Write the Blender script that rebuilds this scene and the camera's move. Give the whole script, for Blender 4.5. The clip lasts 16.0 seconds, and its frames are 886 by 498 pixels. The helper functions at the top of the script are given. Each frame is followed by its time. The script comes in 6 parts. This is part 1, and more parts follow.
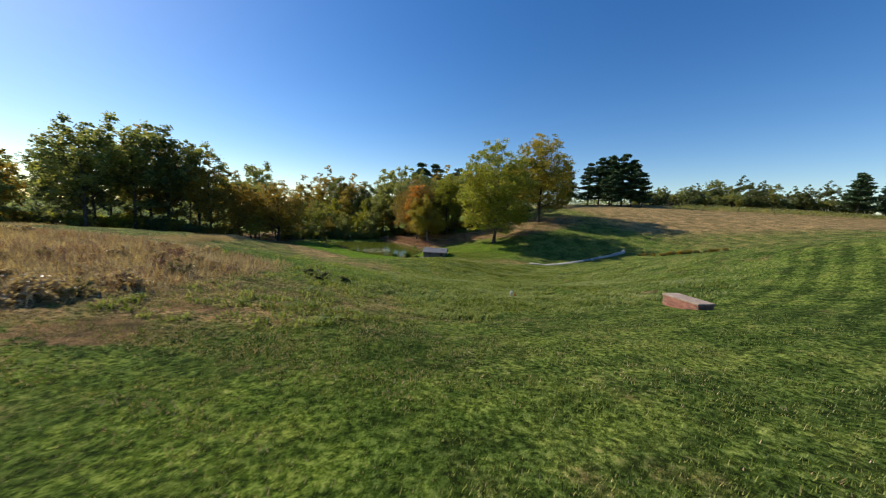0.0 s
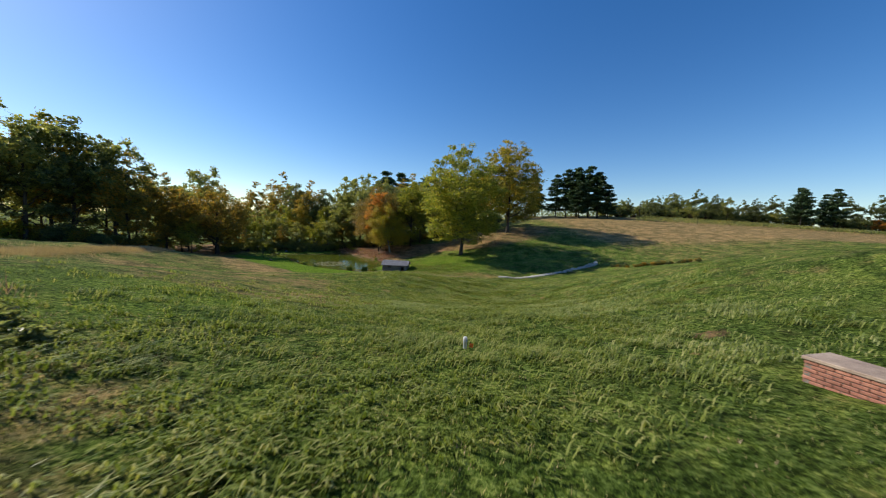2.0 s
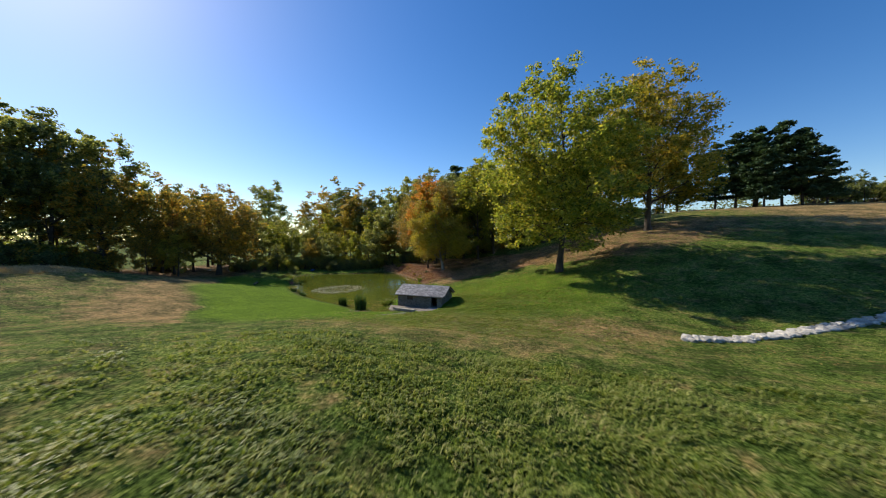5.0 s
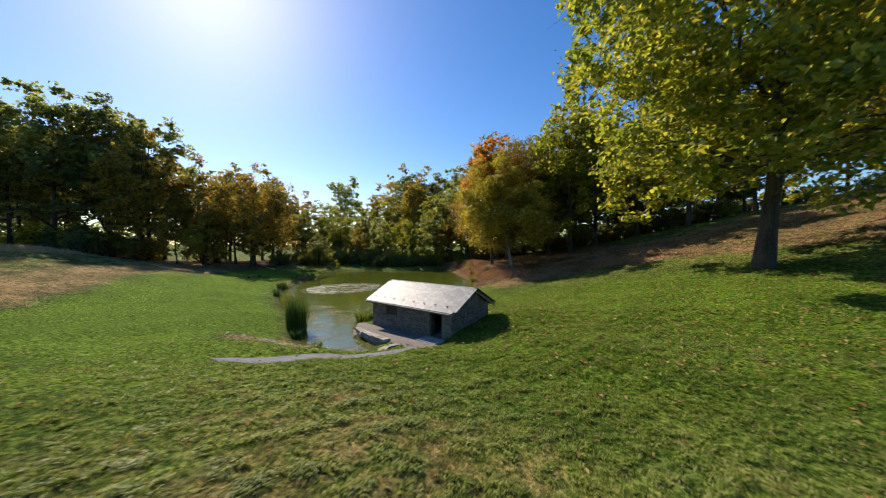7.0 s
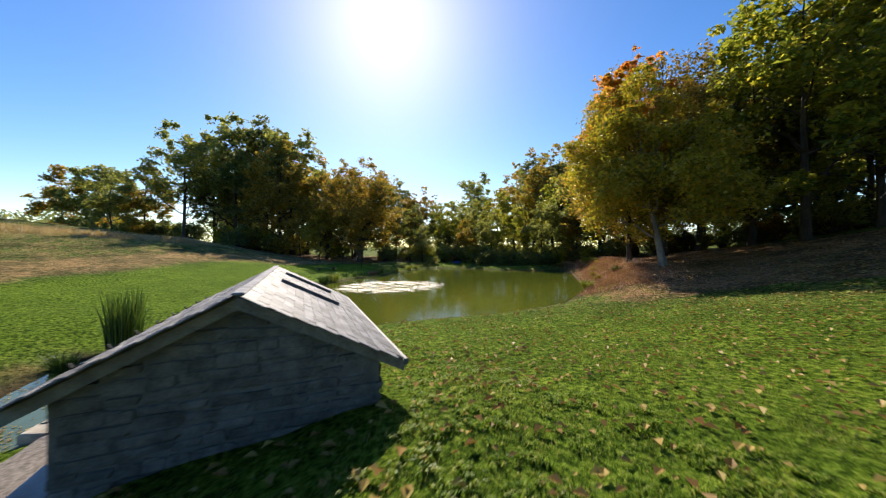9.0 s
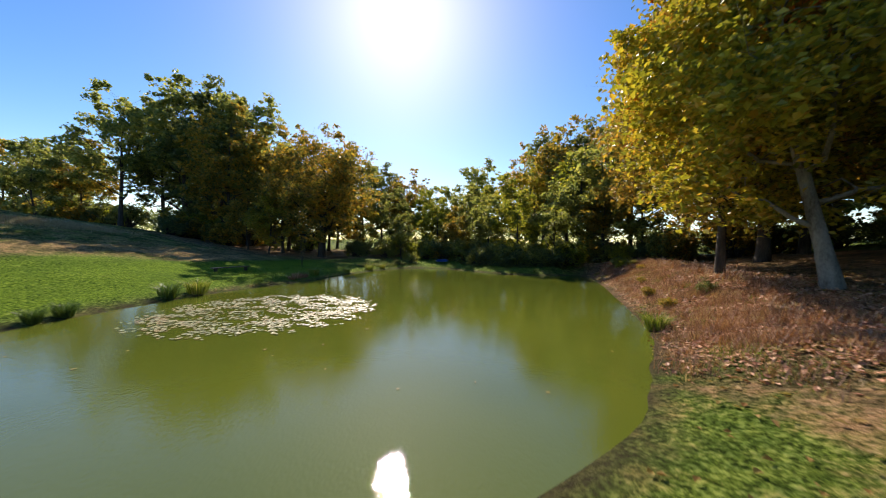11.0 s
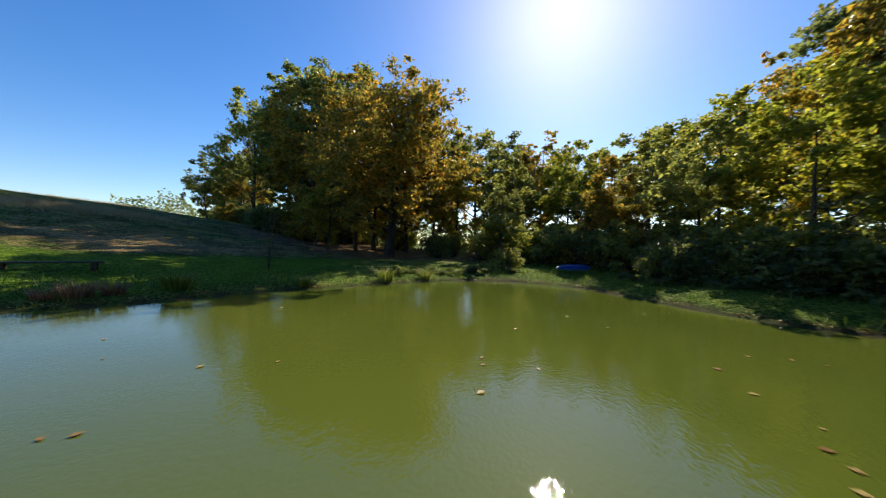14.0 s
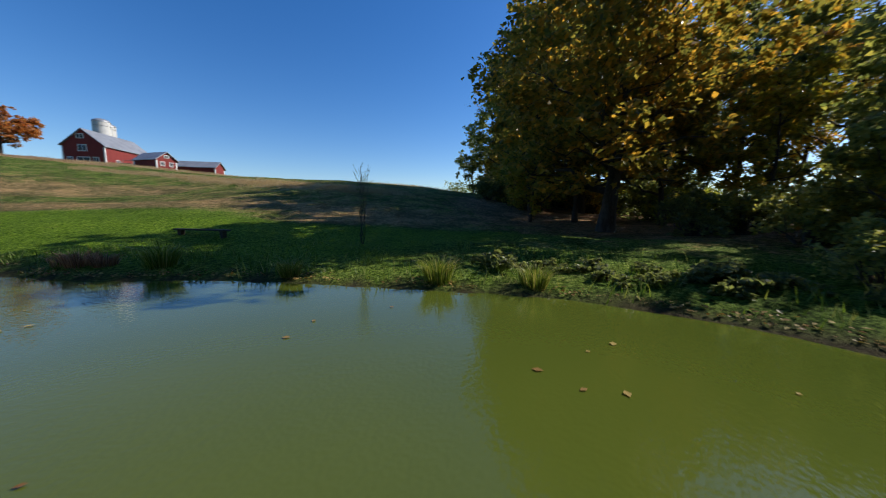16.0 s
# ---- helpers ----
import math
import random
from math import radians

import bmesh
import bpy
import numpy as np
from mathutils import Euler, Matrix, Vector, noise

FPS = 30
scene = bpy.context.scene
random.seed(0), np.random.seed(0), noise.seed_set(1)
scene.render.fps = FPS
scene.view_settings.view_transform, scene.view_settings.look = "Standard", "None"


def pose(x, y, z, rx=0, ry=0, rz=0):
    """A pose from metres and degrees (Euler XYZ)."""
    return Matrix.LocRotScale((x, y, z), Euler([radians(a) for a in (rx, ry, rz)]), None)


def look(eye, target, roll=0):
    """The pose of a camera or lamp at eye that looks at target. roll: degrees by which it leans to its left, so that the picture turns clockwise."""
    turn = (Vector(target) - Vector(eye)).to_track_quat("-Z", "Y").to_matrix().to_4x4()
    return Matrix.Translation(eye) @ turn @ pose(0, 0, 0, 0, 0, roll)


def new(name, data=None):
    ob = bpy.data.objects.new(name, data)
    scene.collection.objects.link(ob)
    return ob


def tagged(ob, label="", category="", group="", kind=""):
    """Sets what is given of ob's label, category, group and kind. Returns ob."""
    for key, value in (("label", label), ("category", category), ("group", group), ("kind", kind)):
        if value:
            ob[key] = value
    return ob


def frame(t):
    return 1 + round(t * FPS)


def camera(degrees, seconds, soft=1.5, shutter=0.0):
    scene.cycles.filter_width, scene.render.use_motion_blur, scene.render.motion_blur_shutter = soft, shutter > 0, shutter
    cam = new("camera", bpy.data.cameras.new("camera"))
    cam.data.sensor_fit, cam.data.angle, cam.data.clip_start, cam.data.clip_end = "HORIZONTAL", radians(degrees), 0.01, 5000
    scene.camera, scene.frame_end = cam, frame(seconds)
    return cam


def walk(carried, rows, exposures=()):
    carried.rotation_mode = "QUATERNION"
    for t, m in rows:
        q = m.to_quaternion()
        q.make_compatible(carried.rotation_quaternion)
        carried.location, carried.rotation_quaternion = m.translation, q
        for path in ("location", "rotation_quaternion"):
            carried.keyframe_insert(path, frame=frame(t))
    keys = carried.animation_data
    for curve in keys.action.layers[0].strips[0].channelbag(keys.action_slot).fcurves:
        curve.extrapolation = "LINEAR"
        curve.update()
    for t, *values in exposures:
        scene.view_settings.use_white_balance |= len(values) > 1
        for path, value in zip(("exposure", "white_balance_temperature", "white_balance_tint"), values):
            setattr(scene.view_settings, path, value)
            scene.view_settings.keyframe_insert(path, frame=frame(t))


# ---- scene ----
cam = camera(108.3, 16.0, soft=1.1, shutter=0.2)
PATH = [
    (0, (0.215, 0.155, 13.302), (0.220, 2.141, 13.064), 2.1),
    (0.5, (0.724, 1.637, 12.987), (0.895, 3.616, 12.759), 2.1),
    (1, (1.304, 3.529, 12.707), (1.506, 5.509, 12.507), 2.1),
    (1.5, (1.902, 5.820, 12.465), (2.105, 7.802, 12.294), 2.2),
    (2, (2.520, 8.410, 12.266), (2.705, 10.395, 12.115), 2.3),
    (2.5, (3.422, 11.819, 11.948), (3.567, 13.809, 11.809), 2.1),
    (3, (4.394, 19.051, 12.004), (4.490, 21.044, 11.858), 2.3),
    (3.5, (6.529, 26.923, 11.207), (6.520, 28.919, 11.077), 2.1),
    (4, (8.731, 34.722, 10.144), (8.583, 36.714, 10.044), 1.6),
    (4.2, (9.418, 37.382, 9.861), (9.198, 39.368, 9.779), 1.1),
    (6.3, (7.755, 67.053, 6.490), (7.083, 68.936, 6.444), -0.1),
    (6.5, (7.884, 68.705, 6.131), (7.135, 70.559, 6.088), -0),
    (7, (8.066, 72.885, 5.138), (7.107, 74.640, 5.115), 0),
    (7.5, (8.041, 77.021, 4.399), (6.868, 78.641, 4.383), -0.1),
    (8, (7.733, 81.015, 3.782), (6.360, 82.469, 3.774), -0.1),
    (8.5, (7.024, 84.807, 3.460), (5.488, 86.088, 3.457), -0.1),
    (9, (5.979, 88.157, 3.438), (4.336, 89.297, 3.435), -0),
    (9.2, (5.444, 89.245, 3.446), (3.778, 90.350, 3.450), -0),
    (11.3, (-5.143, 101.038, 3.393), (-6.814, 102.137, 3.353), 1.2),
    (11.5, (-6.344, 102.134, 3.176), (-8.016, 103.231, 3.141), 1.2),
    (12, (-9.538, 104.744, 2.659), (-11.225, 105.819, 2.640), 1.3),
    (12.5, (-12.912, 107.281, 2.295), (-14.648, 108.273, 2.298), 1.3),
    (13, (-16.082, 109.876, 2.176), (-17.915, 110.676, 2.192), 1.3),
    (13.5, (-18.897, 112.190, 2.046), (-20.828, 112.709, 2.062), 1.2),
    (14, (-21.658, 114.115, 2.027), (-23.651, 114.288, 2.011), 1.5),
    (14.5, (-24.365, 115.667, 1.836), (-26.354, 115.476, 1.776), 1.3),
    (15, (-27.111, 117.106, 2.008), (-29.014, 116.510, 1.865), 1.4),
    (15.5, (-29.939, 118.089, 1.952), (-31.667, 117.099, 1.761), 1.1),
    (16, (-32.926, 118.445, 1.942), (-34.366, 117.076, 1.714), 0.7),
]
walk(cam, [(t, look(eye, target, roll)) for t, eye, target, roll in PATH],
     exposures=[(0, 0.0, 6420, 10), (4, 0.02, 6400, 10), (6.3, 0.26, 6700, 12), (7, 0.27, 6750, 12), (8.5, 0.44, 6800, 12), (9.2, 0.44, 6820, 12), (11.5, 0.46, 6850, 14), (13, 0.46, 6800, 14), (14, 0.30, 6450, 12), (15, 0.08, 6250, 12), (16, -0.06, 6050, 12)])

# ---- light: late-morning autumn sun over the pond, clear sky ----
SUN_ELEVATION, SUN_AZIMUTH = 37.2, -65.2  # azimuth clockwise from +y
scene.view_settings.exposure = 0.0
world = bpy.data.worlds.new("sky")
world.use_nodes = True
scene.world = world
sky = world.node_tree.nodes.new("ShaderNodeTexSky")
sky.sky_type, sky.sun_disc = "NISHITA", False
sky.sun_elevation, sky.sun_rotation = radians(SUN_ELEVATION), radians(SUN_AZIMUTH)
sky.altitude, sky.air_density, sky.dust_density, sky.ozone_density = 100, 1.0, 0.34, 2.4
background = world.node_tree.nodes["Background"]
background.inputs["Strength"].default_value = 0.136
richer = world.node_tree.nodes.new("ShaderNodeHueSaturation")
richer.inputs["Hue"].default_value, richer.inputs["Saturation"].default_value = 0.507, 1.34
world.node_tree.links.new(sky.outputs["Color"], richer.inputs["Color"])
world.node_tree.links.new(richer.outputs["Color"], background.inputs["Color"])
to_sun = Vector((math.sin(radians(SUN_AZIMUTH)) * math.cos(radians(SUN_ELEVATION)),
                 math.cos(radians(SUN_AZIMUTH)) * math.cos(radians(SUN_ELEVATION)), math.sin(radians(SUN_ELEVATION))))
sun = new("sun", bpy.data.lights.new("sun", "SUN"))
sun.data.energy, sun.data.angle, sun.data.color = 6.0, radians(0.53), (1.0, 0.91, 0.77)
sun.matrix_world = look((0, 0, 60), Vector((0, 0, 60)) - to_sun)


# ---- materials ----
class Nodes:
    """Short hand for building one node material."""

    def __init__(self, name, roughness=0.8, metallic=0.0, specular=0.3):
        self.mat = bpy.data.materials.new(name)
        self.mat.use_nodes = True
        self.tree = self.mat.node_tree
        self.bsdf = self.tree.nodes["Principled BSDF"]
        self.out = self.tree.nodes["Material Output"]
        self.bsdf.inputs["Roughness"].default_value = roughness
        self.bsdf.inputs["Metallic"].default_value = metallic
        self.bsdf.inputs["Specular IOR Level"].default_value = specular
        self.place = self.add("ShaderNodeNewGeometry").outputs["Position"]
        self.island = self.place.node.outputs["Random Per Island"]

    def add(self, kind):
        return self.tree.nodes.new(kind)

    def link(self, a, b):
        self.tree.links.new(a, b)

    def noise(self, scale, detail=4.0, rough=0.55, at=None, stretch=None):
        node = self.add("ShaderNodeTexNoise")
        node.inputs["Scale"].default_value = scale
        node.inputs["Detail"].default_value = detail
        node.inputs["Roughness"].default_value = rough
        source = at or self.place
        if stretch:
            mapping = self.add("ShaderNodeMapping")
            mapping.inputs["Scale"].default_value = stretch
            self.link(source, mapping.inputs["Vector"])
            source = mapping.outputs["Vector"]
        self.link(source, node.inputs["Vector"])
        return node.outputs["Fac"]

    def ramp(self, fac, *stops):
        node = self.add("ShaderNodeValToRGB")
        band = node.color_ramp
        while len(band.elements) < len(stops):
            band.elements.new(0.5)
        for element, (position, colour) in zip(band.elements, stops):
            element.position = position
            element.color = (*colour, 1) if len(colour) == 3 else (colour[0],) * 3 + (1,)
        self.link(fac, node.inputs["Fac"])
        return node.outputs["Color"]

    def mix(self, fac, a, b, blend="MIX"):
        node = self.add("ShaderNodeMix")
        node.data_type, node.blend_type = "RGBA", blend
        for value, socket in ((fac, node.inputs[0]), (a, node.inputs[6]), (b, node.inputs[7])):
            if isinstance(value, (int, float)):
                socket.default_value = value
            elif isinstance(value, tuple):
                socket.default_value = (*value, 1)
            else:
                self.link(value, socket)
        return node.outputs[2]

    def math(self, operation, a, b=0.0):
        node = self.add("ShaderNodeMath")
        node.operation = operation
        for value, socket in ((a, node.inputs[0]), (b, node.inputs[1])):
            if isinstance(value, (int, float)):
                socket.default_value = value
            else:
                self.link(value, socket)
        return node.outputs[0]

    def attribute(self, name):
        node = self.add("ShaderNodeAttribute")
        node.attribute_name = name
        return node.outputs["Fac"]

    def random(self):
        return self.add("ShaderNodeObjectInfo").outputs["Random"]

    def bump(self, height, strength=0.3, distance=0.02):
        node = self.add("ShaderNodeBump")
        node.inputs["Strength"].default_value = strength
        node.inputs["Distance"].default_value = distance
        self.link(height, node.inputs["Height"])
        self.link(node.outputs["Normal"], self.bsdf.inputs["Normal"])

    def colour(self, socket):
        self.link(socket, self.bsdf.inputs["Base Color"])
        return self

    def translucent(self, colour, amount=0.4):
        leaf = self.add("ShaderNodeBsdfTranslucent")
        self.link(colour, leaf.inputs["Color"])
        both = self.add("ShaderNodeMixShader")
        both.inputs[0].default_value = amount
        self.link(self.bsdf.outputs[0], both.inputs[1])
        self.link(leaf.outputs[0], both.inputs[2])
        self.link(both.outputs[0], self.out.inputs["Surface"])


def leaf_material(name, *colours, amount=0.58, drift=0.12, gloss=0.4):
    """Leaves whose colour runs through the given ones, leaf by leaf and in larger drifts over the crown."""
    n = Nodes(name, roughness=0.42, specular=gloss)
    fac = n.math("ADD", n.math("MULTIPLY", n.island, 0.55), n.math("MULTIPLY", n.noise(drift, 2), 0.45))
    stops = [(0.18 + 0.6 * i / max(1, len(colours) - 1), c) for i, c in enumerate(colours)]
    base = n.ramp(fac, *stops)
    n.colour(base)
    n.translucent(n.mix(1.0, base, (1.45, 1.45, 0.8), "MULTIPLY"), amount)
    return n.mat


def plain(name, light, dark, scale=6.0, roughness=0.8, metallic=0.0, bump=0.25, distance=0.01, stretch=None, fine=60.0, per_object=0.0):
    """A worn surface: two colours drifting over each other, fine grain, relief."""
    n = Nodes(name, roughness=roughness, metallic=metallic)
    wide = n.noise(scale, 5, 0.6, stretch=stretch)
    grain = n.noise(fine, 3, 0.6, stretch=stretch)
    both = n.math("ADD", n.math("MULTIPLY", wide, 0.65), n.math("MULTIPLY", grain, 0.35))
    base = n.ramp(both, (0.36, dark), (0.64, light))
    if per_object:
        base = n.mix(1.0, base, n.ramp(n.random(), (0.0, (1 - per_object,)), (1.0, (1 + per_object * 0.6,))), "MULTIPLY")
    n.colour(base)
    n.bump(both, bump, distance)
    return n.mat


def ground_material():
    n = Nodes("grassland", roughness=0.95, specular=0.04)
    fine, blades, mid, wide = n.noise(38, 4, 0.7), n.noise(9, 5, 0.7), n.noise(0.9, 5, 0.65), n.noise(0.16, 4, 0.6)
    green = n.ramp(n.math("ADD", n.math("MULTIPLY", fine, 0.3), n.math("MULTIPLY", blades, 0.7)),
                   (0.42, (0.020, 0.034, 0.006)), (0.5, (0.092, 0.142, 0.020)), (0.58, (0.25, 0.315, 0.080)))
    lush = n.ramp(n.math("ADD", n.math("MULTIPLY", fine, 0.3), n.math("MULTIPLY", blades, 0.7)),
                  (0.42, (0.024, 0.056, 0.005)), (0.5, (0.112, 0.196, 0.010)), (0.58, (0.25, 0.35, 0.040)))
    green = n.mix(n.ramp(mid, (0.45, (0.0,)), (0.75, (0.6,))), green, n.mix(0.5, green, (0.16, 0.15, 0.05)))
    green = n.mix(n.attribute("lush"), green, lush)
    straw = n.ramp(n.math("ADD", n.math("MULTIPLY", fine, 0.4), n.math("MULTIPLY", blades, 0.6)),
                   (0.40, (0.090, 0.062, 0.028)), (0.5, (0.31, 0.205, 0.092)), (0.60, (0.50, 0.36, 0.18)))
    dry = n.math("ADD", n.attribute("dry"), n.math("MULTIPLY", n.math("SUBTRACT", n.math("ADD", n.math("MULTIPLY", mid, 0.6), n.math("MULTIPLY", blades, 0.4)), 0.5), n.math("SUBTRACT", 2.2, n.math("MULTIPLY", n.attribute("lush"), 1.9))))
    base = n.mix(n.ramp(dry, (0.3, (0.0,)), (0.75, (1.0,))), green, straw)
    bare = n.ramp(n.math("ADD", n.math("ADD", n.math("MULTIPLY", mid, 0.75), n.math("MULTIPLY", blades, 0.25)), n.math("MULTIPLY", n.math("MAXIMUM", n.math("SUBTRACT", n.attribute("bare"), 0.9), 0.0), 0.14)), (0.62, (0.0,)), (0.70, (0.75,)))
    base = n.mix(n.math("MULTIPLY", bare, n.attribute("bare")), base, n.mix(fine, (0.18, 0.10, 0.05), (0.36, 0.23, 0.12)))
    leaves = n.ramp(n.math("ADD", n.math("MULTIPLY", fine, 0.6), n.math("MULTIPLY", blades, 0.4)),
                    (0.40, (0.06, 0.034, 0.018)), (0.5, (0.25, 0.15, 0.085)), (0.60, (0.48, 0.32, 0.19)))
    litter = n.math("ADD", n.attribute("litter"), n.math("MULTIPLY", n.math("SUBTRACT", n.math("ADD", n.math("MULTIPLY", mid, 0.5), n.math("MULTIPLY", blades, 0.5)), 0.5), 1.6))
    base = n.mix(n.ramp(litter, (0.35, (0.0,)), (0.7, (1.0,))), base, leaves)
    # stripes that the mower left along the slope
    across = n.math("ADD", n.attribute("swath"), n.math("MULTIPLY", n.noise(0.3, 2), 0.7))
    stripe = n.ramp(n.math("ADD", n.math("MULTIPLY", n.math("SINE", n.math("MULTIPLY", across, 2 * math.pi / 1.0)), 0.5), 0.5), (0.25, (0.72, 0.75, 0.70)), (0.6, (1.24, 1.19, 1.15)))
    base = n.mix(n.attribute("mown"), base, n.mix(1.0, base, stripe, "MULTIPLY"))
    mottle = n.ramp(n.math("ADD", n.math("MULTIPLY", n.noise(2.6, 4, 0.7), 0.55), n.math("MULTIPLY", n.noise(0.35, 3), 0.45)), (0.42, (0.42, 0.50, 0.42)), (0.5, (0.86, 0.92, 0.84)), (0.58, (1.44, 1.34, 1.24)))
    base = n.mix(n.math("SUBTRACT", 1.0, n.math("MULTIPLY", n.attribute("lush"), 0.62)), base, n.mix(1.0, base, mottle, "MULTIPLY"))
    mud = n.mix(blades, (0.035, 0.030, 0.018), (0.10, 0.075, 0.042))
    base = n.mix(n.attribute("mud"), base, mud)
    n.colour(base)
    n.bump(n.math("ADD", n.math("MULTIPLY", fine, 0.5), n.math("ADD", blades, n.noise(3.0, 3))), 1.0, 0.16)
    return n.mat


def water_material():
    n = Nodes("pond_water", roughness=0.012, specular=0.5)
    n.bsdf.inputs["IOR"].default_value = 1.45
    n.colour(n.ramp(n.noise(0.12, 3), (0.3, (0.066, 0.088, 0.012)), (0.7, (0.090, 0.110, 0.015))))
    ripple = n.math("ADD", n.math("MULTIPLY", n.noise(2.0, 2, 0.5), 0.5), n.math("MULTIPLY", n.noise(0.5, 2), 0.8))
    ruffled = n.ramp(n.noise(0.22, 2), (0.36, (0.35,)), (0.55, (1.0,)))
    ripple = n.math("ADD", ripple, n.math("MULTIPLY", n.noise(7.0, 2, 0.4), n.math("MULTIPLY", ruffled, 1.4)))
    ripple = n.math("ADD", ripple, n.math("MULTIPLY", n.noise(17.0, 1, 0.4), 1.2))
    n.bump(ripple, 0.052, 0.05)
    return n.mat


GROUND = ground_material()
WATER = water_material()
BARK = plain("bark", (0.105, 0.085, 0.066), (0.026, 0.021, 0.017), 3.0, 0.9, bump=0.8, distance=0.05, stretch=(1, 1, 0.2), fine=24)
PALE_BARK = plain("pale_bark", (0.32, 0.30, 0.25), (0.08, 0.07, 0.055), 2.0, 0.9, bump=0.6, distance=0.04, stretch=(1, 1, 0.35), fine=20)
SYCAMORE = leaf_material("yellow_green_leaves", (0.095, 0.122, 0.026), (0.178, 0.210, 0.038), (0.300, 0.312, 0.050), (0.470, 0.375, 0.060), amount=0.6)
SYCAMORE_GOLD = leaf_material("turning_sycamore_leaves", (0.095, 0.105, 0.022), (0.190, 0.185, 0.032), (0.340, 0.280, 0.042), (0.460, 0.300, 0.050))
OLIVE_GOLD = leaf_material("olive_gold_leaves", (0.100, 0.088, 0.022), (0.180, 0.145, 0.032), (0.310, 0.215, 0.042), (0.420, 0.220, 0.055), amount=0.38)
GOLDEN = leaf_material("golden_leaves", (0.120, 0.135, 0.025), (0.290, 0.275, 0.036), (0.460, 0.380, 0.048), (0.530, 0.310, 0.055), amount=0.38)
LITTER = leaf_material("pink_brown_leaf_litter", (0.24, 0.095, 0.055), (0.46, 0.235, 0.145), (0.62, 0.39, 0.26), gloss=0.1, amount=0.1, drift=1.2)
ORANGE = leaf_material("orange_leaves", (0.28, 0.22, 0.035), (0.50, 0.26, 0.045), (0.66, 0.22, 0.06), amount=0.55)
OAK = leaf_material("bronze_green_leaves", (0.090, 0.098, 0.034), (0.175, 0.165, 0.045), (0.340, 0.250, 0.052), (0.560, 0.300, 0.050))
DARK_GREEN = leaf_material("dark_green_leaves", (0.074, 0.092, 0.046), (0.132, 0.156, 0.068), (0.230, 0.240, 0.095))
GREEN = leaf_material("green_leaves", (0.105, 0.128, 0.050), (0.180, 0.208, 0.076), (0.300, 0.310, 0.105), (0.38, 0.33, 0.095))
RUSSET = leaf_material("russet_leaves", (0.202, 0.091, 0.040), (0.403, 0.172, 0.060), (0.645, 0.282, 0.081))
PINE = leaf_material("pine_needles", (0.027, 0.052, 0.027), (0.052, 0.095, 0.043), (0.105, 0.157, 0.066), amount=0.15)
STRAW = leaf_material("dry_stems", (0.24, 0.16, 0.08), (0.42, 0.30, 0.16), (0.58, 0.45, 0.27), amount=0.3, drift=0.4)
REDDISH = leaf_material("dead_brush_stems", (0.085, 0.045, 0.032), (0.27, 0.130, 0.075), (0.48, 0.29, 0.18), amount=0.2, drift=0.4)
DEAD_GREEN = leaf_material("half_dead_weeds", (0.10, 0.085, 0.035), (0.20, 0.17, 0.07), (0.32, 0.26, 0.12), amount=0.3, drift=0.4)
REED = leaf_material("reed_blades", (0.019, 0.046, 0.012), (0.046, 0.093, 0.022), (0.124, 0.171, 0.039), amount=0.25, drift=0.6)
BLADE = leaf_material("grass_blades", (0.055, 0.084, 0.012), (0.118, 0.165, 0.024), (0.215, 0.265, 0.046), (0.43, 0.36, 0.15), amount=0.3, drift=0.5, gloss=0.15)
MEADOW = leaf_material("pasture_blades", (0.060, 0.084, 0.014), (0.125, 0.168, 0.028), (0.215, 0.255, 0.054), (0.36, 0.35, 0.13), amount=0.35, drift=0.4, gloss=0.12)
LAWN = leaf_material("lawn_blades", (0.036, 0.074, 0.008), (0.078, 0.145, 0.016), (0.150, 0.230, 0.030), (0.30, 0.31, 0.09), amount=0.3, drift=0.5, gloss=0.12)
FALLEN = leaf_material("fallen_leaves", (0.170, 0.080, 0.028), (0.290, 0.190, 0.065), (0.380, 0.290, 0.095), amount=0.15, drift=2.0, gloss=0.05)
PAD = leaf_material("lily_pads", (0.10, 0.12, 0.045), (0.21, 0.22, 0.11), (0.42, 0.40, 0.22), (0.32, 0.21, 0.09), amount=0.1, drift=0.5)
STONE = plain("grey_fieldstone", (0.24, 0.215, 0.18), (0.075, 0.068, 0.058), 4.0, 0.9, bump=0.6, distance=0.02, fine=40, per_object=0.25)
MORTAR = plain("lime_mortar", (0.22, 0.20, 0.17), (0.12, 0.11, 0.09), 5.0, 0.95, bump=0.6, distance=0.015, fine=50)
SLATE = plain("grey_slate", (0.25, 0.25, 0.265), (0.09, 0.09, 0.10), 5.0, 0.54, bump=0.4, distance=0.008, fine=45, per_object=0.5)
PAVING = plain("flagstone", (0.40, 0.36, 0.30), (0.20, 0.175, 0.14), 3.0, 0.9, bump=0.6, distance=0.02, fine=40, per_object=0.3)
GRAVEL = plain("grey_gravel", (0.27, 0.27, 0.285), (0.05, 0.05, 0.055), 17.0, 0.95, bump=1.0, distance=0.03, fine=70)
EARTH_GRAVEL = plain("earthy_gravel", (0.32, 0.28, 0.24), (0.085, 0.072, 0.06), 15.0, 0.95, bump=1.0, distance=0.03, fine=60)
CONCRETE = plain("concrete", (0.46, 0.44, 0.40), (0.28, 0.26, 0.23), 2.5, 0.85, bump=0.35, distance=0.008, fine=60)
WORN_SLAB = plain("weathered_concrete_lid", (0.42, 0.33, 0.25), (0.22, 0.16, 0.12), 3.0, 0.9, bump=0.5, distance=0.01, fine=50)
BRICK = plain("orange_red_brick", (0.40, 0.19, 0.125), (0.24, 0.10, 0.07), 6.0, 0.9, bump=0.5, distance=0.006, fine=60, per_object=0.3)
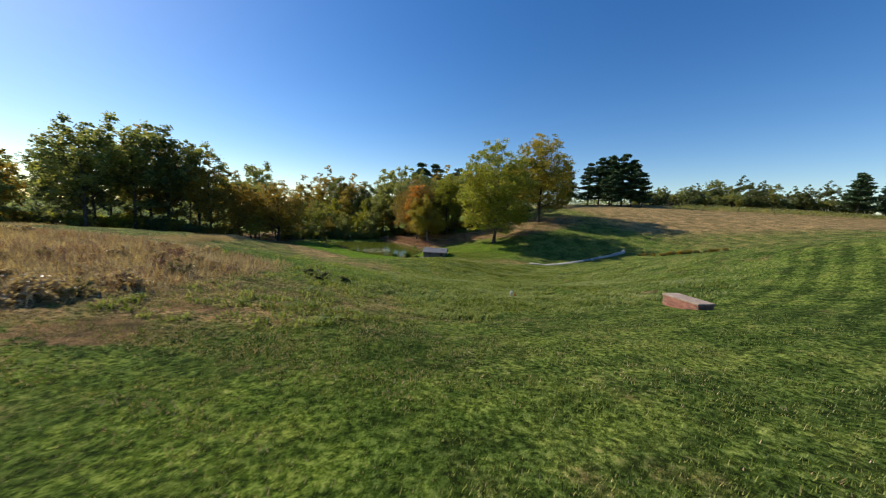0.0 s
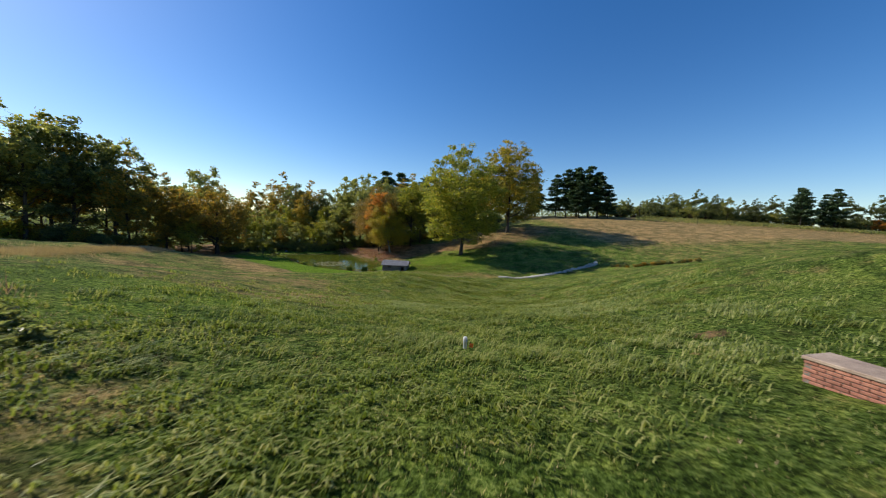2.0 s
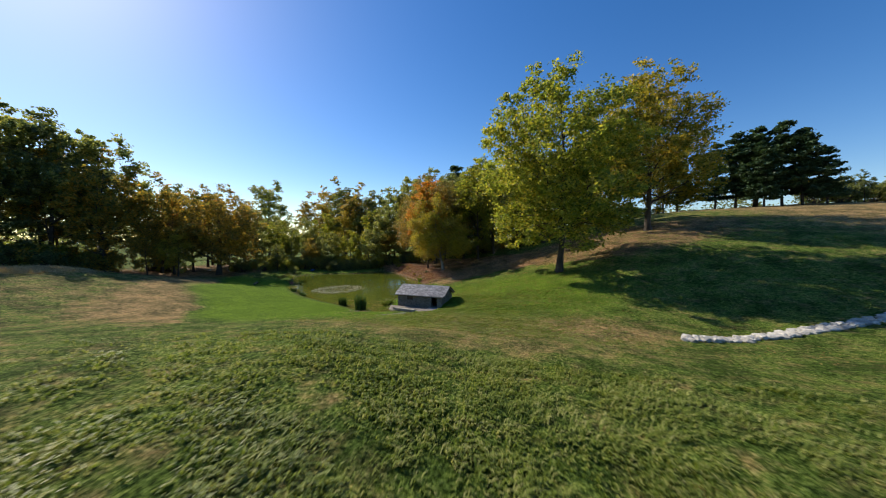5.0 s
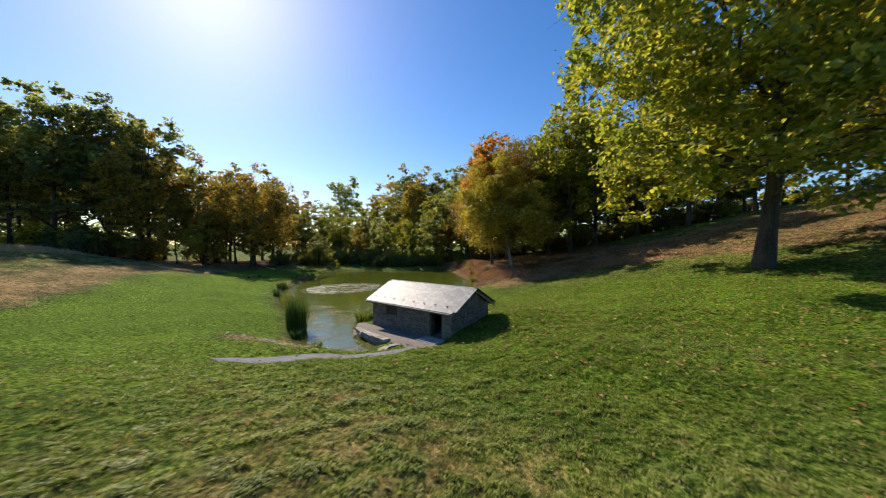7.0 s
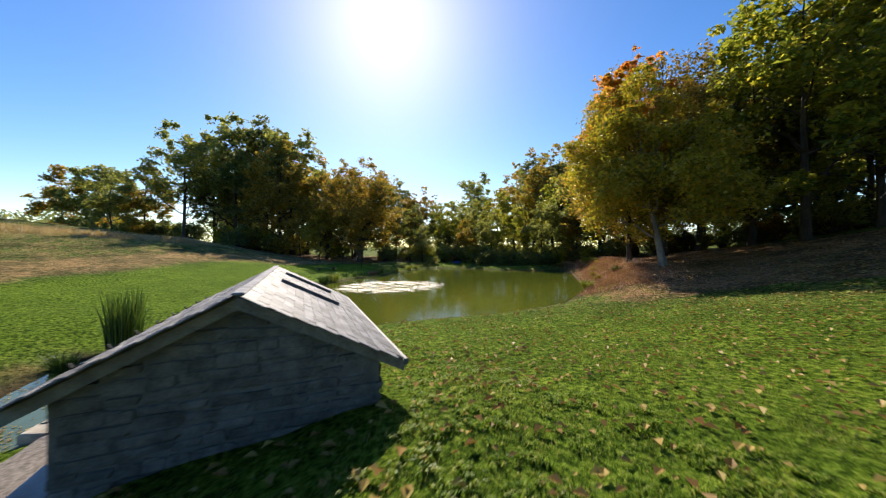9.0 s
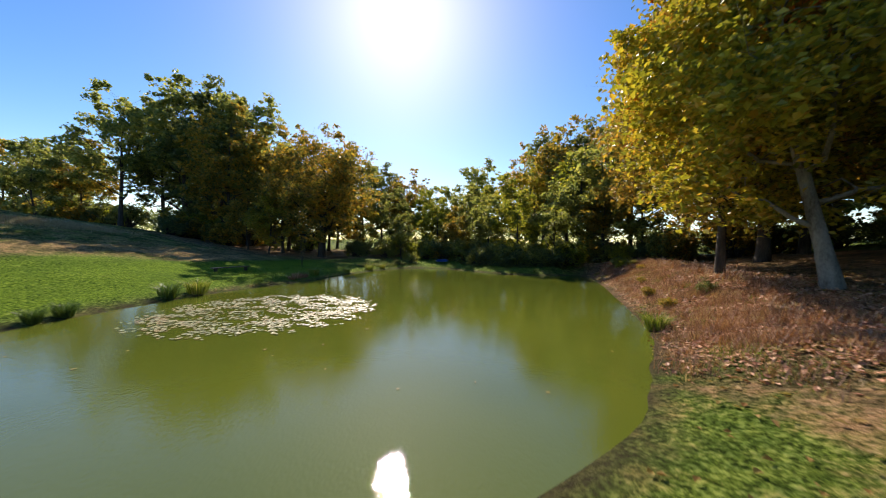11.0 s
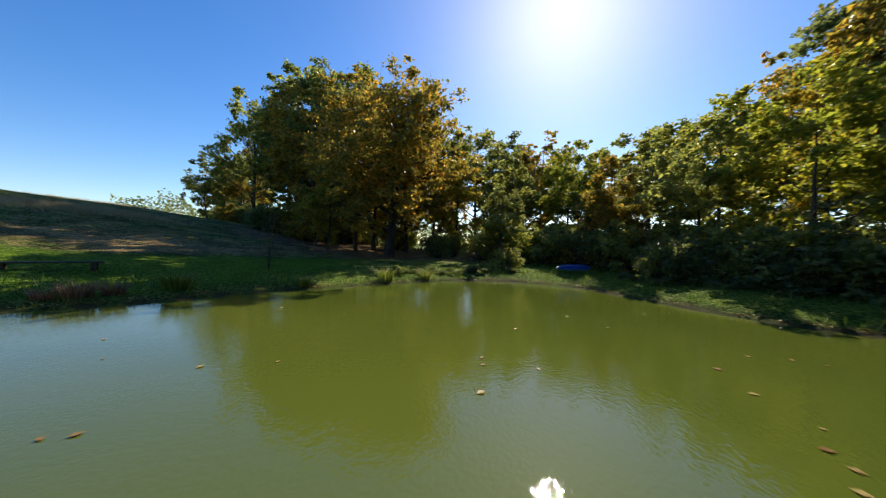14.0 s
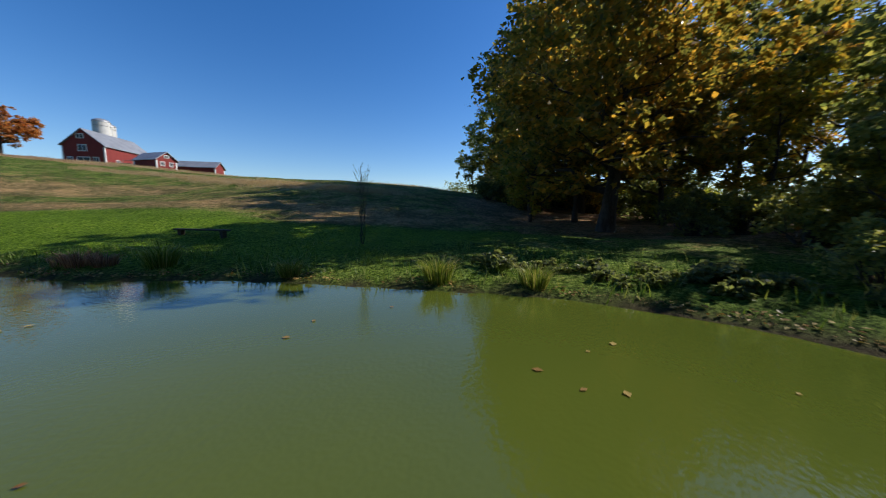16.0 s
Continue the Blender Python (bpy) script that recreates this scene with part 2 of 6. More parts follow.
PALE_ROCK = plain("pale_limestone", (0.58, 0.55, 0.48), (0.30, 0.28, 0.24), 5.0, 0.9, bump=0.5, distance=0.02, fine=40, per_object=0.3)
DARK_WOOD = plain("dark_weathered_wood", (0.12, 0.095, 0.07), (0.045, 0.035, 0.028), 4.0, 0.85, bump=0.5, distance=0.01, stretch=(0.3, 0.3, 6), fine=40)
GREY_WOOD = plain("grey_weathered_wood", (0.30, 0.27, 0.22), (0.13, 0.11, 0.09), 4.0, 0.85, bump=0.5, distance=0.01, fine=40)
IRON = plain("black_iron", (0.03, 0.03, 0.03), (0.012, 0.012, 0.012), 8.0, 0.5, 0.6, bump=0.2, distance=0.003)
LEAD = plain("dark_lead_flashing", (0.16, 0.165, 0.17), (0.075, 0.08, 0.085), 4.0, 0.6, 0.2, bump=0.2, distance=0.005)
BARN_RED = plain("barn_red_boards", (0.24, 0.036, 0.028), (0.15, 0.021, 0.017), 0.6, 0.75, bump=0.5, distance=0.02, stretch=(8, 8, 0.2), fine=2)
BARN_ROOF = plain("grey_metal_roof", (0.34, 0.35, 0.36), (0.22, 0.225, 0.235), 0.5, 0.45, 0.3, bump=0.3, distance=0.02, fine=6)
WHITE_TRIM = plain("white_paint", (0.78, 0.77, 0.74), (0.62, 0.61, 0.58), 2.0, 0.6, bump=0.15)
DARK_GLASS = plain("dark_window_glass", (0.05, 0.055, 0.06), (0.02, 0.022, 0.025), 1.0, 0.08, bump=0.0)
SILO = plain("pale_silo_concrete", (0.60, 0.58, 0.54), (0.42, 0.41, 0.38), 0.6, 0.8, bump=0.3, distance=0.02, fine=5)
FLAG = plain("orange_flag_plastic", (0.85, 0.16, 0.03), (0.70, 0.11, 0.02), 8.0, 0.45, bump=0.05)
BLUE = plain("blue_plastic_hull", (0.03, 0.14, 0.55), (0.02, 0.09, 0.40), 2.0, 0.3, bump=0.05)


# ---- mesh helpers ----
def mesh_from(name, verts, faces, material, smooth=False):
    """A mesh from arrays: verts (n, 3) and faces (m, 3 or 4)."""
    verts, faces = np.asarray(verts, np.float32), np.asarray(faces, np.int32)
    me = bpy.data.meshes.new(name)
    side = faces.shape[1]
    me.vertices.add(len(verts))
    me.vertices.foreach_set("co", verts.ravel())
    me.loops.add(faces.size)
    me.loops.foreach_set("vertex_index", faces.ravel())
    me.polygons.add(len(faces))
    me.polygons.foreach_set("loop_start", np.arange(0, faces.size, side, dtype=np.int32))
    me.polygons.foreach_set("use_smooth", np.full(len(faces), smooth))
    me.update(calc_edges=True)
    me.materials.append(material)
    return me


def part(name, data, material, parent, label=""):
    """Links a bmesh, or a finished mesh, as one mesh object under a thing or a part."""
    if isinstance(data, bmesh.types.BMesh):
        me = bpy.data.meshes.new(name)
        data.to_mesh(me)
        data.free()
        me.materials.append(material)
        data = me
    ob = new(name, data)
    if parent is not None:
        ob.parent = parent
    return tagged(ob, label)


def thing(name, label, category, m=None, group="", kind=""):
    ob = new(name)
    ob.empty_display_size = 0.2
    if m is not None:
        ob.matrix_world = m
    return tagged(ob, label, category, group, kind)


def box(bm, lo, hi, bevel=0.0, m=None):
    """Adds a box, from corner to corner, with bevelled edges."""
    lo, hi = Vector(lo), Vector(hi)
    made = bmesh.ops.create_cube(bm, size=1.0, matrix=Matrix.Translation((lo + hi) / 2) @ Matrix.Diagonal((*(hi - lo), 1)))
    verts = made["verts"]
    if bevel:
        edges = list({e for v in verts for e in v.link_edges})
        verts = bmesh.ops.bevel(bm, geom=edges, offset=bevel, segments=1, affect="EDGES", profile=0.5)["verts"]
        verts = list({v for v in verts})
    if m is not None:
        bmesh.ops.transform(bm, matrix=m, verts=list(verts))
    return verts


def boxes(*specs, bevel=0.01):
    bm = bmesh.new()
    for lo, hi in specs:
        box(bm, lo, hi, bevel)
    return bm


def tube(points, radii, sides=6):
    """Verts and quads of a tapered tube along points."""
    points, radii = np.asarray(points, float), np.asarray(radii, float)
    way = np.gradient(points, axis=0)
    way /= np.linalg.norm(way, axis=1, keepdims=True) + 1e-9
    ref = np.where(np.abs(way[:, 2:3]) > 0.9, [[1.0, 0, 0]], [[0, 0, 1.0]])
    a = np.cross(way, ref)
    a /= np.linalg.norm(a, axis=1, keepdims=True) + 1e-9
    b = np.cross(way, a)
    turn = np.linspace(0, 2 * np.pi, sides, endpoint=False)
    ring = np.cos(turn)[None, :, None] * a[:, None] + np.sin(turn)[None, :, None] * b[:, None]
    verts = (points[:, None] + radii[:, None, None] * ring).reshape(-1, 3)
    i, k = np.meshgrid(np.arange(len(points) - 1), np.arange(sides), indexing="ij")
    nxt = (k + 1) % sides
    quads = np.stack([i * sides + k, i * sides + nxt, (i + 1) * sides + nxt, (i + 1) * sides + k], -1).reshape(-1, 4)
    return verts, quads


def gather(pieces):
    verts, faces, base = [], [], 0
    for v, f in pieces:
        verts.append(v)
        faces.append(np.asarray(f) + base)
        base += len(v)
    return np.concatenate(verts), np.concatenate(faces)


# ---- the lie of the land ----
LEVEL_X = (-130, -85, -55, -35, -18, 0, 15, 30, 55, 110)
LEVEL_Y = (-40, 0, 20, 42, 62, 82, 104, 130, 185)
LEVELS = np.array([
    (10.1, 8.9, 8, 6.5, 4.9, 3.7, 2.8, 2, -0),
    (12.0, 11.2, 9.9, 8.6, 7.5, 5.2, 2.1, 1.1, 1.2),
    (13.0, 12.5, 10.4, 8.7, 7.1, 4.8, 1, 1.2, 2.8),
    (14.3, 13.0, 10.5, 7.5, 3.6, 2.3, 0.3, 0.5, 4.1),
    (15.0, 12.5, 10.8, 6.5, 3.3, 0.9, -0.2, 1.5, 5.1),
    (15.6, 11, 8.7, 4.4, 3.9, 1.3, 0.9, 4.1, 6.3),
    (16.8, 11.8, 9.3, 4.1, 2.8, 1.7, 3.8, 7.3, 8.2),
    (17, 14, 12.7, 8.1, 3.5, 1.1, 7.1, 10.8, 11),
    (17.6, 15.3, 13.9, 11.1, 7, 4.5, 9.2, 14.6, 17.5),
    (18.5, 15.4, 14.1, 12.7, 12.2, 12, 13.5, 15.5, 21),
])
SHORE = [(-2.5, 85.6), (-2.7, 84.4), (-4.6, 83.8), (-7.4, 84.2), (-9.7, 85.6), (-12.9, 87.9), (-17.6, 90.4), (-22, 93.2), (-26, 96.6), (-29.3, 100.6), (-32, 105.2),
         (-35, 108), (-38.2, 112.5), (-40.2, 116), (-40.4, 120), (-37.8, 122.8), (-34.2, 123.6), (-30, 125), (-27, 128.2), (-24.8, 132), (-19.5, 127), (-15.2, 121.4),
         (-11.6, 116.6), (-9, 112.8), (-7.6, 109.5), (-6.2, 105.6), (-6.2, 100), (-7.4, 94.8), (-7, 90.4), (-6.1, 87.7), (-4.7, 86.4)]


def weights(nodes, x):
    """Cubic weights of uneven nodes at the places x."""
    nodes = np.asarray(nodes, float)
    x = np.clip(np.asarray(x, float), nodes[0], nodes[-1])
    i = np.clip(np.searchsorted(nodes, x) - 1, 0, len(nodes) - 2)
    h = nodes[i + 1] - nodes[i]
    s = (x - nodes[i]) / h
    w = np.zeros((len(x), len(nodes)))
    row = np.arange(len(x))
    w[row, i] += 2 * s**3 - 3 * s**2 + 1
    w[row, i + 1] += -2 * s**3 + 3 * s**2
    for k, c in ((i, (s**3 - 2 * s**2 + s) * h), (i + 1, (s**3 - s**2) * h)):
        a, b = np.maximum(k - 1, 0), np.minimum(k + 1, len(nodes) - 1)
        slope = c / (nodes[b] - nodes[a])
        w[row, b] += slope
        w[row, a] -= slope
    return w


def smooth(lo, hi, x):
    s = np.clip((np.asarray(x, float) - lo) / (hi - lo), 0, 1)
    return s * s * (3 - 2 * s)


def closed_curve(points, steps=6):
    p = np.array(points, float)
    a, b, c, d = np.roll(p, 1, 0), p, np.roll(p, -1, 0), np.roll(p, -2, 0)
    s = np.linspace(0, 1, steps, endpoint=False)[None, :, None]
    a, b, c, d = (q[:, None] for q in (a, b, c, d))
    return (0.5 * (2 * b + (c - a) * s + (2 * a - 5 * b + 4 * c - d) * s**2 + (3 * b - a - 3 * c + d) * s**3)).reshape(-1, 2)


SHORELINE = closed_curve(SHORE)


def shore_distance(x, y):
    """Metres from the shoreline, negative over the water."""
    p = np.stack([x, y], -1)
    far = np.full(len(p), 60.0)
    near = (p[:, 0] > -75) & (p[:, 0] < 30) & (p[:, 1] > 50) & (p[:, 1] < 165)
    q = p[near]
    if len(q):
        a, b = SHORELINE, np.roll(SHORELINE, -1, 0)
        best, inside = np.full(len(q), 1e9), np.zeros(len(q), bool)
        for (ax, ay), (bx, by) in zip(a, b):
            dx, dy = bx - ax, by - ay
            s = np.clip(((q[:, 0] - ax) * dx + (q[:, 1] - ay) * dy) / (dx * dx + dy * dy + 1e-9), 0, 1)
            best = np.minimum(best, np.hypot(q[:, 0] - ax - s * dx, q[:, 1] - ay - s * dy))
            cross = (ay > q[:, 1]) != (by > q[:, 1])
            inside ^= cross & (q[:, 0] < dx * (q[:, 1] - ay) / (dy if dy else 1e-9) + ax)
        far[near] = np.where(inside, -best, best)
    return far


HOUSE = pose(-1.66, 88.93, 0.46, 0, 0, -10.8)  # the springhouse's middle, at its floor; x along its ridge


def house_distance(x, y):
    c, s = math.cos(radians(10.8)), math.sin(radians(10.8))
    dx, dy = x + 1.66, y - 88.93
    u, v = c * dx - s * dy, s * dx + c * dy
    return np.hypot(np.maximum(np.abs(u) - 3.1, 0), np.maximum(np.abs(v + 0.3) - 2.1, 0))


def waves(x, y, size, seed):
    """Cheap smooth unevenness of about -1 to 1."""
    rng = np.random.RandomState(seed)
    total = np.zeros(len(x))
    for k in range(7):
        a, f, ph = rng.uniform(0, 2 * np.pi), rng.uniform(0.6, 1.7) * 2 * np.pi / size, rng.uniform(0, 2 * np.pi)
        total += np.sin((np.cos(a) * x + np.sin(a) * y) * f + ph)
    return total / 3.0


PATH_LINE = [(-3.9, 78.55), (-3.2, 78.85), (-2.5, 79.2), (-1.6, 79.9), (-1.0, 81.1), (-0.55, 82.2), (-0.25, 83.2), (-0.2, 84.3), (0.1, 85.5)]


def path_distance(x, y):
    """Metres from the middle of the gravel path."""
    best = np.full(len(x), 50.0)
    for (ax, ay), (bx, by) in zip(PATH_LINE, PATH_LINE[1:]):
        dx, dy = bx - ax, by - ay
        s = np.clip(((x - ax) * dx + (y - ay) * dy) / (dx * dx + dy * dy), 0, 1)
        best = np.minimum(best, np.hypot(x - ax - s * dx, y - ay - s * dy))
    return best


def height(x, y):
    """Ground height at places x, y (arrays)."""
    x, y = np.atleast_1d(np.asarray(x, float)), np.atleast_1d(np.asarray(y, float))
    z = np.einsum("ni,ij,nj->n", weights(LEVEL_X, x), LEVELS, weights(LEVEL_Y, y))
    out = np.hypot(np.maximum(np.maximum(-130 - x, x - 110), 0), np.maximum(np.maximum(-40 - y, y - 185), 0))
    z = z + (6.0 - z) * smooth(40, 500, out)
    z = z + 0.09 * waves(x, y, 9.0, 3) + 0.03 * waves(x, y, 2.6, 5)
    s = np.clip(((x + 6.2) * -15 + (y - 111.6) * 23) / (15**2 + 23**2), 0, 1)
    z = z + 0.45 * np.exp(-(np.hypot(x + 6.2 + 15 * s, y - 111.6 - 23 * s) / 3.6) ** 2)  # the bank's hump
    z = z - 0.26 * np.exp(-((x - 4.1) ** 2 + (y - 17.3) ** 2) / 22.0)
    z = z - 0.12 * np.exp(-((x - 10.15) ** 2 + (y - 12.72) ** 2) / 3.0)
    z = z - 0.30 * np.exp(-(((x + 0.7) / 1.5) ** 2 + ((y - 82.2) / 1.3) ** 2))  # the path's hollow
    z = z - 0.16 * np.exp(-(path_distance(x, y) / 0.85) ** 2) * (1 - smooth(83.2, 84.8, y))
    d = shore_distance(x, y)
    z = np.maximum(z, np.where(d < 12, 0.12 + 0.05 * np.maximum(d, 0), -5))
    pad = house_distance(x, y)
    c, k = math.cos(radians(10.8)), math.sin(radians(10.8))
    u, v = c * (x + 1.66) - k * (y - 88.93), k * (x + 1.66) + c * (y - 88.93)
    # the slope has been dug away in front of the house; the lawn still stands against its gable and back
    front = smooth(0.7, 4.4, np.hypot(np.maximum(-u - 3.1, 0), np.maximum(-v - 2.4, 0)))
    behind = smooth(0.1, 0.9, np.hypot(np.maximum(u - 2.0 - 1.0 * (1 - smooth(-2.2, -1.4, v)), 0), np.maximum(v - 0.8, 0)))
    z = z + 0.34 * np.exp(-np.hypot(x - 2.2, y - 90.4) ** 2 / 4.0) - 0.4 * np.exp(-np.hypot(x - 2.4, y - 85.4) ** 2 / 4.0)
    z = 0.36 + (z - 0.36) * np.maximum(front, behind)
    bank = 0.05 + 0.16 * np.maximum(d, 0)
    bank = np.where(pad < 1.0, 0.3, bank)
    edge = np.where((x > -26) & (y > 108), 4.6, 3.6)
    z = np.where(d > 0, bank + (z - bank) * smooth(0.0, 1.0, d / edge), z)
    return np.where(d <= 0, np.maximum(-0.9, 0.05 + 0.35 * d), z)


def on_ground(x, y, sink=0.0):
    return Vector((x, y, float(height([x], [y])[0]) - sink))


def spread_lines(inner, step, outer, growth=1.16):
    """Grid lines: even between the inner limits, then ever wider apart to the outer limit."""
    lines = list(np.arange(inner[0], inner[1] + 1e-6, step))
    for side in (-1, 1):
        edge, gap = (lines[0] if side < 0 else lines[-1]), step
        while abs(edge) < outer:
            gap *= growth
            edge += side * gap
            lines.insert(0, edge) if side < 0 else lines.append(edge)
    return np.array(lines)


def blob(x, y, cx, cy, rx, ry, turn=0.0, soft=0.35):
    c, s = math.cos(radians(turn)), math.sin(radians(turn))
    u, v = (c * (x - cx) + s * (y - cy)) / rx, (-s * (x - cx) + c * (y - cy)) / ry
    return 1 - smooth(1 - soft, 1 + soft, np.hypot(u, v))


def mown_edge(x, y):
    """Metres beyond the edge of the mown grass, negative on the mown side."""
    line = np.interp(x, (-40, -6, -3.8, -1, 1.6, 7.6, 11, 17, 26.6, 60), (-12, 4.4, 5.9, 8.3, 10.7, 12.3, 13.0, 16.4, 24.4, 50))
    ease = sum(np.interp(x + k, (-40, -6, -3.8, -1, 1.6, 7.6, 11, 17, 26.6, 60), (-12, 4.4, 5.9, 8.3, 10.7, 12.3, 13.0, 16.4, 24.4, 50)) for k in (-3, -1.5, 1.5, 3))
    return (y - (line + ease) / 5) * 0.78


def tan_meadow(x, y):
    """Where the tall dry grass stands on the knoll."""
    return smooth(7.0, 8.6, -x + 0.4 * waves(x, y, 3, 17)) * smooth(4.8, 6.6, y - 0.12 * (x + 8)) * (1 - smooth(16.5, 20, y)) * (1 - smooth(30, 40, -x))


def cover(x, y):
    """What grows where: dry grass, lush lawn, leaf litter, bare patches, mown stripes, mud."""
    d = shore_distance(x, y)
    far_field = smooth(95, 112, y + 0.25 * (x - 50)) * smooth(24, 40, x) + smooth(52, 66, x) * smooth(60, 80, y)
    dry = np.clip(0.95 * tan_meadow(x, y) + 0.66 * blob(x, y, -4.2, 9.6, 5.0, 4.2, 35) * smooth(0, 0.8, mown_edge(x, y)) + 0.42 * far_field
                  + 0.36 * blob(x, y, -52, 62, 36, 26, -10) + 0.35 * blob(x, y, -30, 58, 14, 5.5, -12) + 0.46 * blob(x, y, -9, 35, 9, 14, 10) + 0.25 * blob(x, y, -16, 52, 14, 10, 20) + 0.5 * blob(x, y, 5, 72, 15, 7.5) + 0.45 * blob(x, y, 17, 78, 6, 5) + 0.22 * blob(x, y, -1, 26, 8, 12), 0, 1)
    dry = np.maximum(dry, 0.30)
    litter = np.clip(0.62 * blob(x, y, 22, 113, 34, 13, 12) + blob(x, y, -2, 122, 17, 8, -40) + blob(x, y, -18, 138, 14, 9, -45)
                     + 0.7 * blob(x, y, -68, 118, 18, 30, 0) * smooth(5, 9, d) + 0.8 * blob(x, y, -90, 96, 22, 12, 0), 0, 1)
    edge = np.interp(x, (-8, -2, 0, 2.5, 6, 12, 24, 34), (108, 104.5, 106.4, 108.6, 109.8, 109, 102, 98))
    litter = litter * np.where(x > -8, smooth(-0.8, 1.2, y - edge + 0.5 * waves(x, y, 4, 63)), 1)
    litter = np.maximum(litter, 0.9 * (1 - smooth(1.0, 7.0, d)) * smooth(-24, -18, x) * smooth(108, 111, y))
    lush = np.clip(blob(x, y, -20, 84, 22, 6, -25) + 0.8 * blob(x, y, 5, 92, 16, 12, 0) + 0.35 * blob(x, y, -6, 2, 7, 3.0, 20) + 0.45 * blob(x, y, -9, 20, 7, 5, 20), 0, 1)
    border = x + 22.8 + 0.93 * (y - 77) + 0.5 * waves(x, y, 7, 61)  # where the watered lawn ends along the dry hillside
    west = (1 - smooth(-9, -4, x)) * (1 - smooth(106, 112, y)) * smooth(70, 74, y)
    patch = np.maximum(blob(x, y, -5.4, 82.0, 3.0, 1.1, 32), 0.75 * blob(x, y, -5.6, 83.6, 3.4, 1.1, -8))
    lush = lush * (1 - 0.9 * patch)
    lush = np.maximum(lush, west * (1 - patch) * smooth(0.5, 1.6, d) * smooth(-0.7, 0.7, border))
    dry = np.maximum(dry, 0.85 * patch)
    dry = np.maximum(dry, (1 - smooth(-9, -4, x)) * smooth(60, 72, y) * (1 - smooth(100, 108, y)) * smooth(0.0, 1.4, -border) * (0.80 - 0.34 * smooth(8, 16, -border)))
    bank = (1 - smooth(5.0, 9.0, d)) * (1 - smooth(-30, -26, x)) * smooth(100, 106, y)
    lush = np.maximum(lush, 0.35 * bank)
    bare = np.clip(0.55 + 0.45 * waves(x, y, 22, 9), 0, 1) * smooth(2, 6, d)
    bare = np.clip(bare + 1.7 * (blob(x, y, 8.2, 15.6, 0.25, 0.9, 30) + blob(x, y, 8.9, 15.4, 0.3, 0.5, 60) + blob(x, y, 11.2, 16.9, 0.7, 0.4) + blob(x, y, 17.2, 43.8, 1.4, 0.9) + blob(x, y, 7.4, 25.2, 0.5, 0.4)) + 1.7 * (blob(x, y, -5.75, 7.8, 0.8, 0.4) + blob(x, y, -6.1, 6.4, 0.7, 0.4) + blob(x, y, -6.9, 5.3, 1.4, 0.5, 20) + blob(x, y, -2.4, 2.9, 0.5, 0.3) + blob(x, y, -0.3, 6.6, 0.5, 0.2)) + 1.6 * blob(x, y, 8.6, 37.5, 0.55, 4.5, 4) + 1.8 * blob(x, y, 10.95, 37.0, 0.7, 1.9, 15) + 1.8 * blob(x, y, 18.1, 46.4, 1.2, 0.9), 0, 2.4)
    # the mower has gone up and down the slope
    swath = mown_edge(x, y)
    mown = (1 - smooth(-0.3, 0.1, swath)) * smooth(-30, -10, swath) * (0.6 + 0.4 * smooth(9, 14, x)) * smooth(-9, -4, x) * (1 - smooth(50, 60, x))
    mud = (1 - smooth(-0.1, 0.42, d))
    return dict(dry=dry * (1 - lush) * (1 - 0.6 * blob(x, y, 16, 8, 17, 14)), litter=litter, lush=lush, bare=bare, mown=mown, swath=swath, mud=mud)


def build_ground():
    xs, ys = spread_lines((-62, 62), 0.8, 2600), spread_lines((-8, 150), 0.8, 2600)
    gx, gy = (g.ravel() for g in np.meshgrid(xs, ys))
    gz = height(gx, gy)
    i, k = np.meshgrid(np.arange(len(ys) - 1), np.arange(len(xs) - 1), indexing="ij")
    a = i * len(xs) + k
    quads = np.stack([a, a + 1, a + len(xs) + 1, a + len(xs)], -1).reshape(-1, 4)
    me = mesh_from("ground", np.stack([gx, gy, gz], -1), quads, GROUND, smooth=True)
    for name, values in cover(gx, gy).items():
        me.attributes.new(name, "FLOAT", "POINT").data.foreach_set("value", values.astype(np.float32))
    tagged(new("ground", me), "rolling mown meadow with dry and leaf-strewn patches", "ground", kind="structure")


build_ground()


def build_water():
    c = SHORELINE.mean(0)
    ring = c + (SHORELINE - c) * 1.0
    out = np.roll(ring, -1, 0) - np.roll(ring, 1, 0)
    out = np.stack([out[:, 1], -out[:, 0]], -1)
    out /= np.linalg.norm(out, axis=1, keepdims=True)
    area = np.sum(ring[:, 0] * np.roll(ring[:, 1], -1) - np.roll(ring[:, 0], -1) * ring[:, 1])
    ring = ring + out * (0.9 if area > 0 else -0.9)
    bm = bmesh.new()
    face = bm.faces.new([bm.verts.new((x, y, 0.0)) for x, y in ring])
    bmesh.ops.triangulate(bm, faces=[face])
    bmesh.ops.recalc_face_normals(bm, faces=bm.faces[:])
    if sum(f.normal.z for f in bm.faces) < 0:
        bmesh.ops.reverse_faces(bm, faces=bm.faces[:])
    ob = part("water", bm, WATER, None, "still olive-green pond water with floating leaves")
    tagged(ob, category="pond", kind="structure")


build_water()


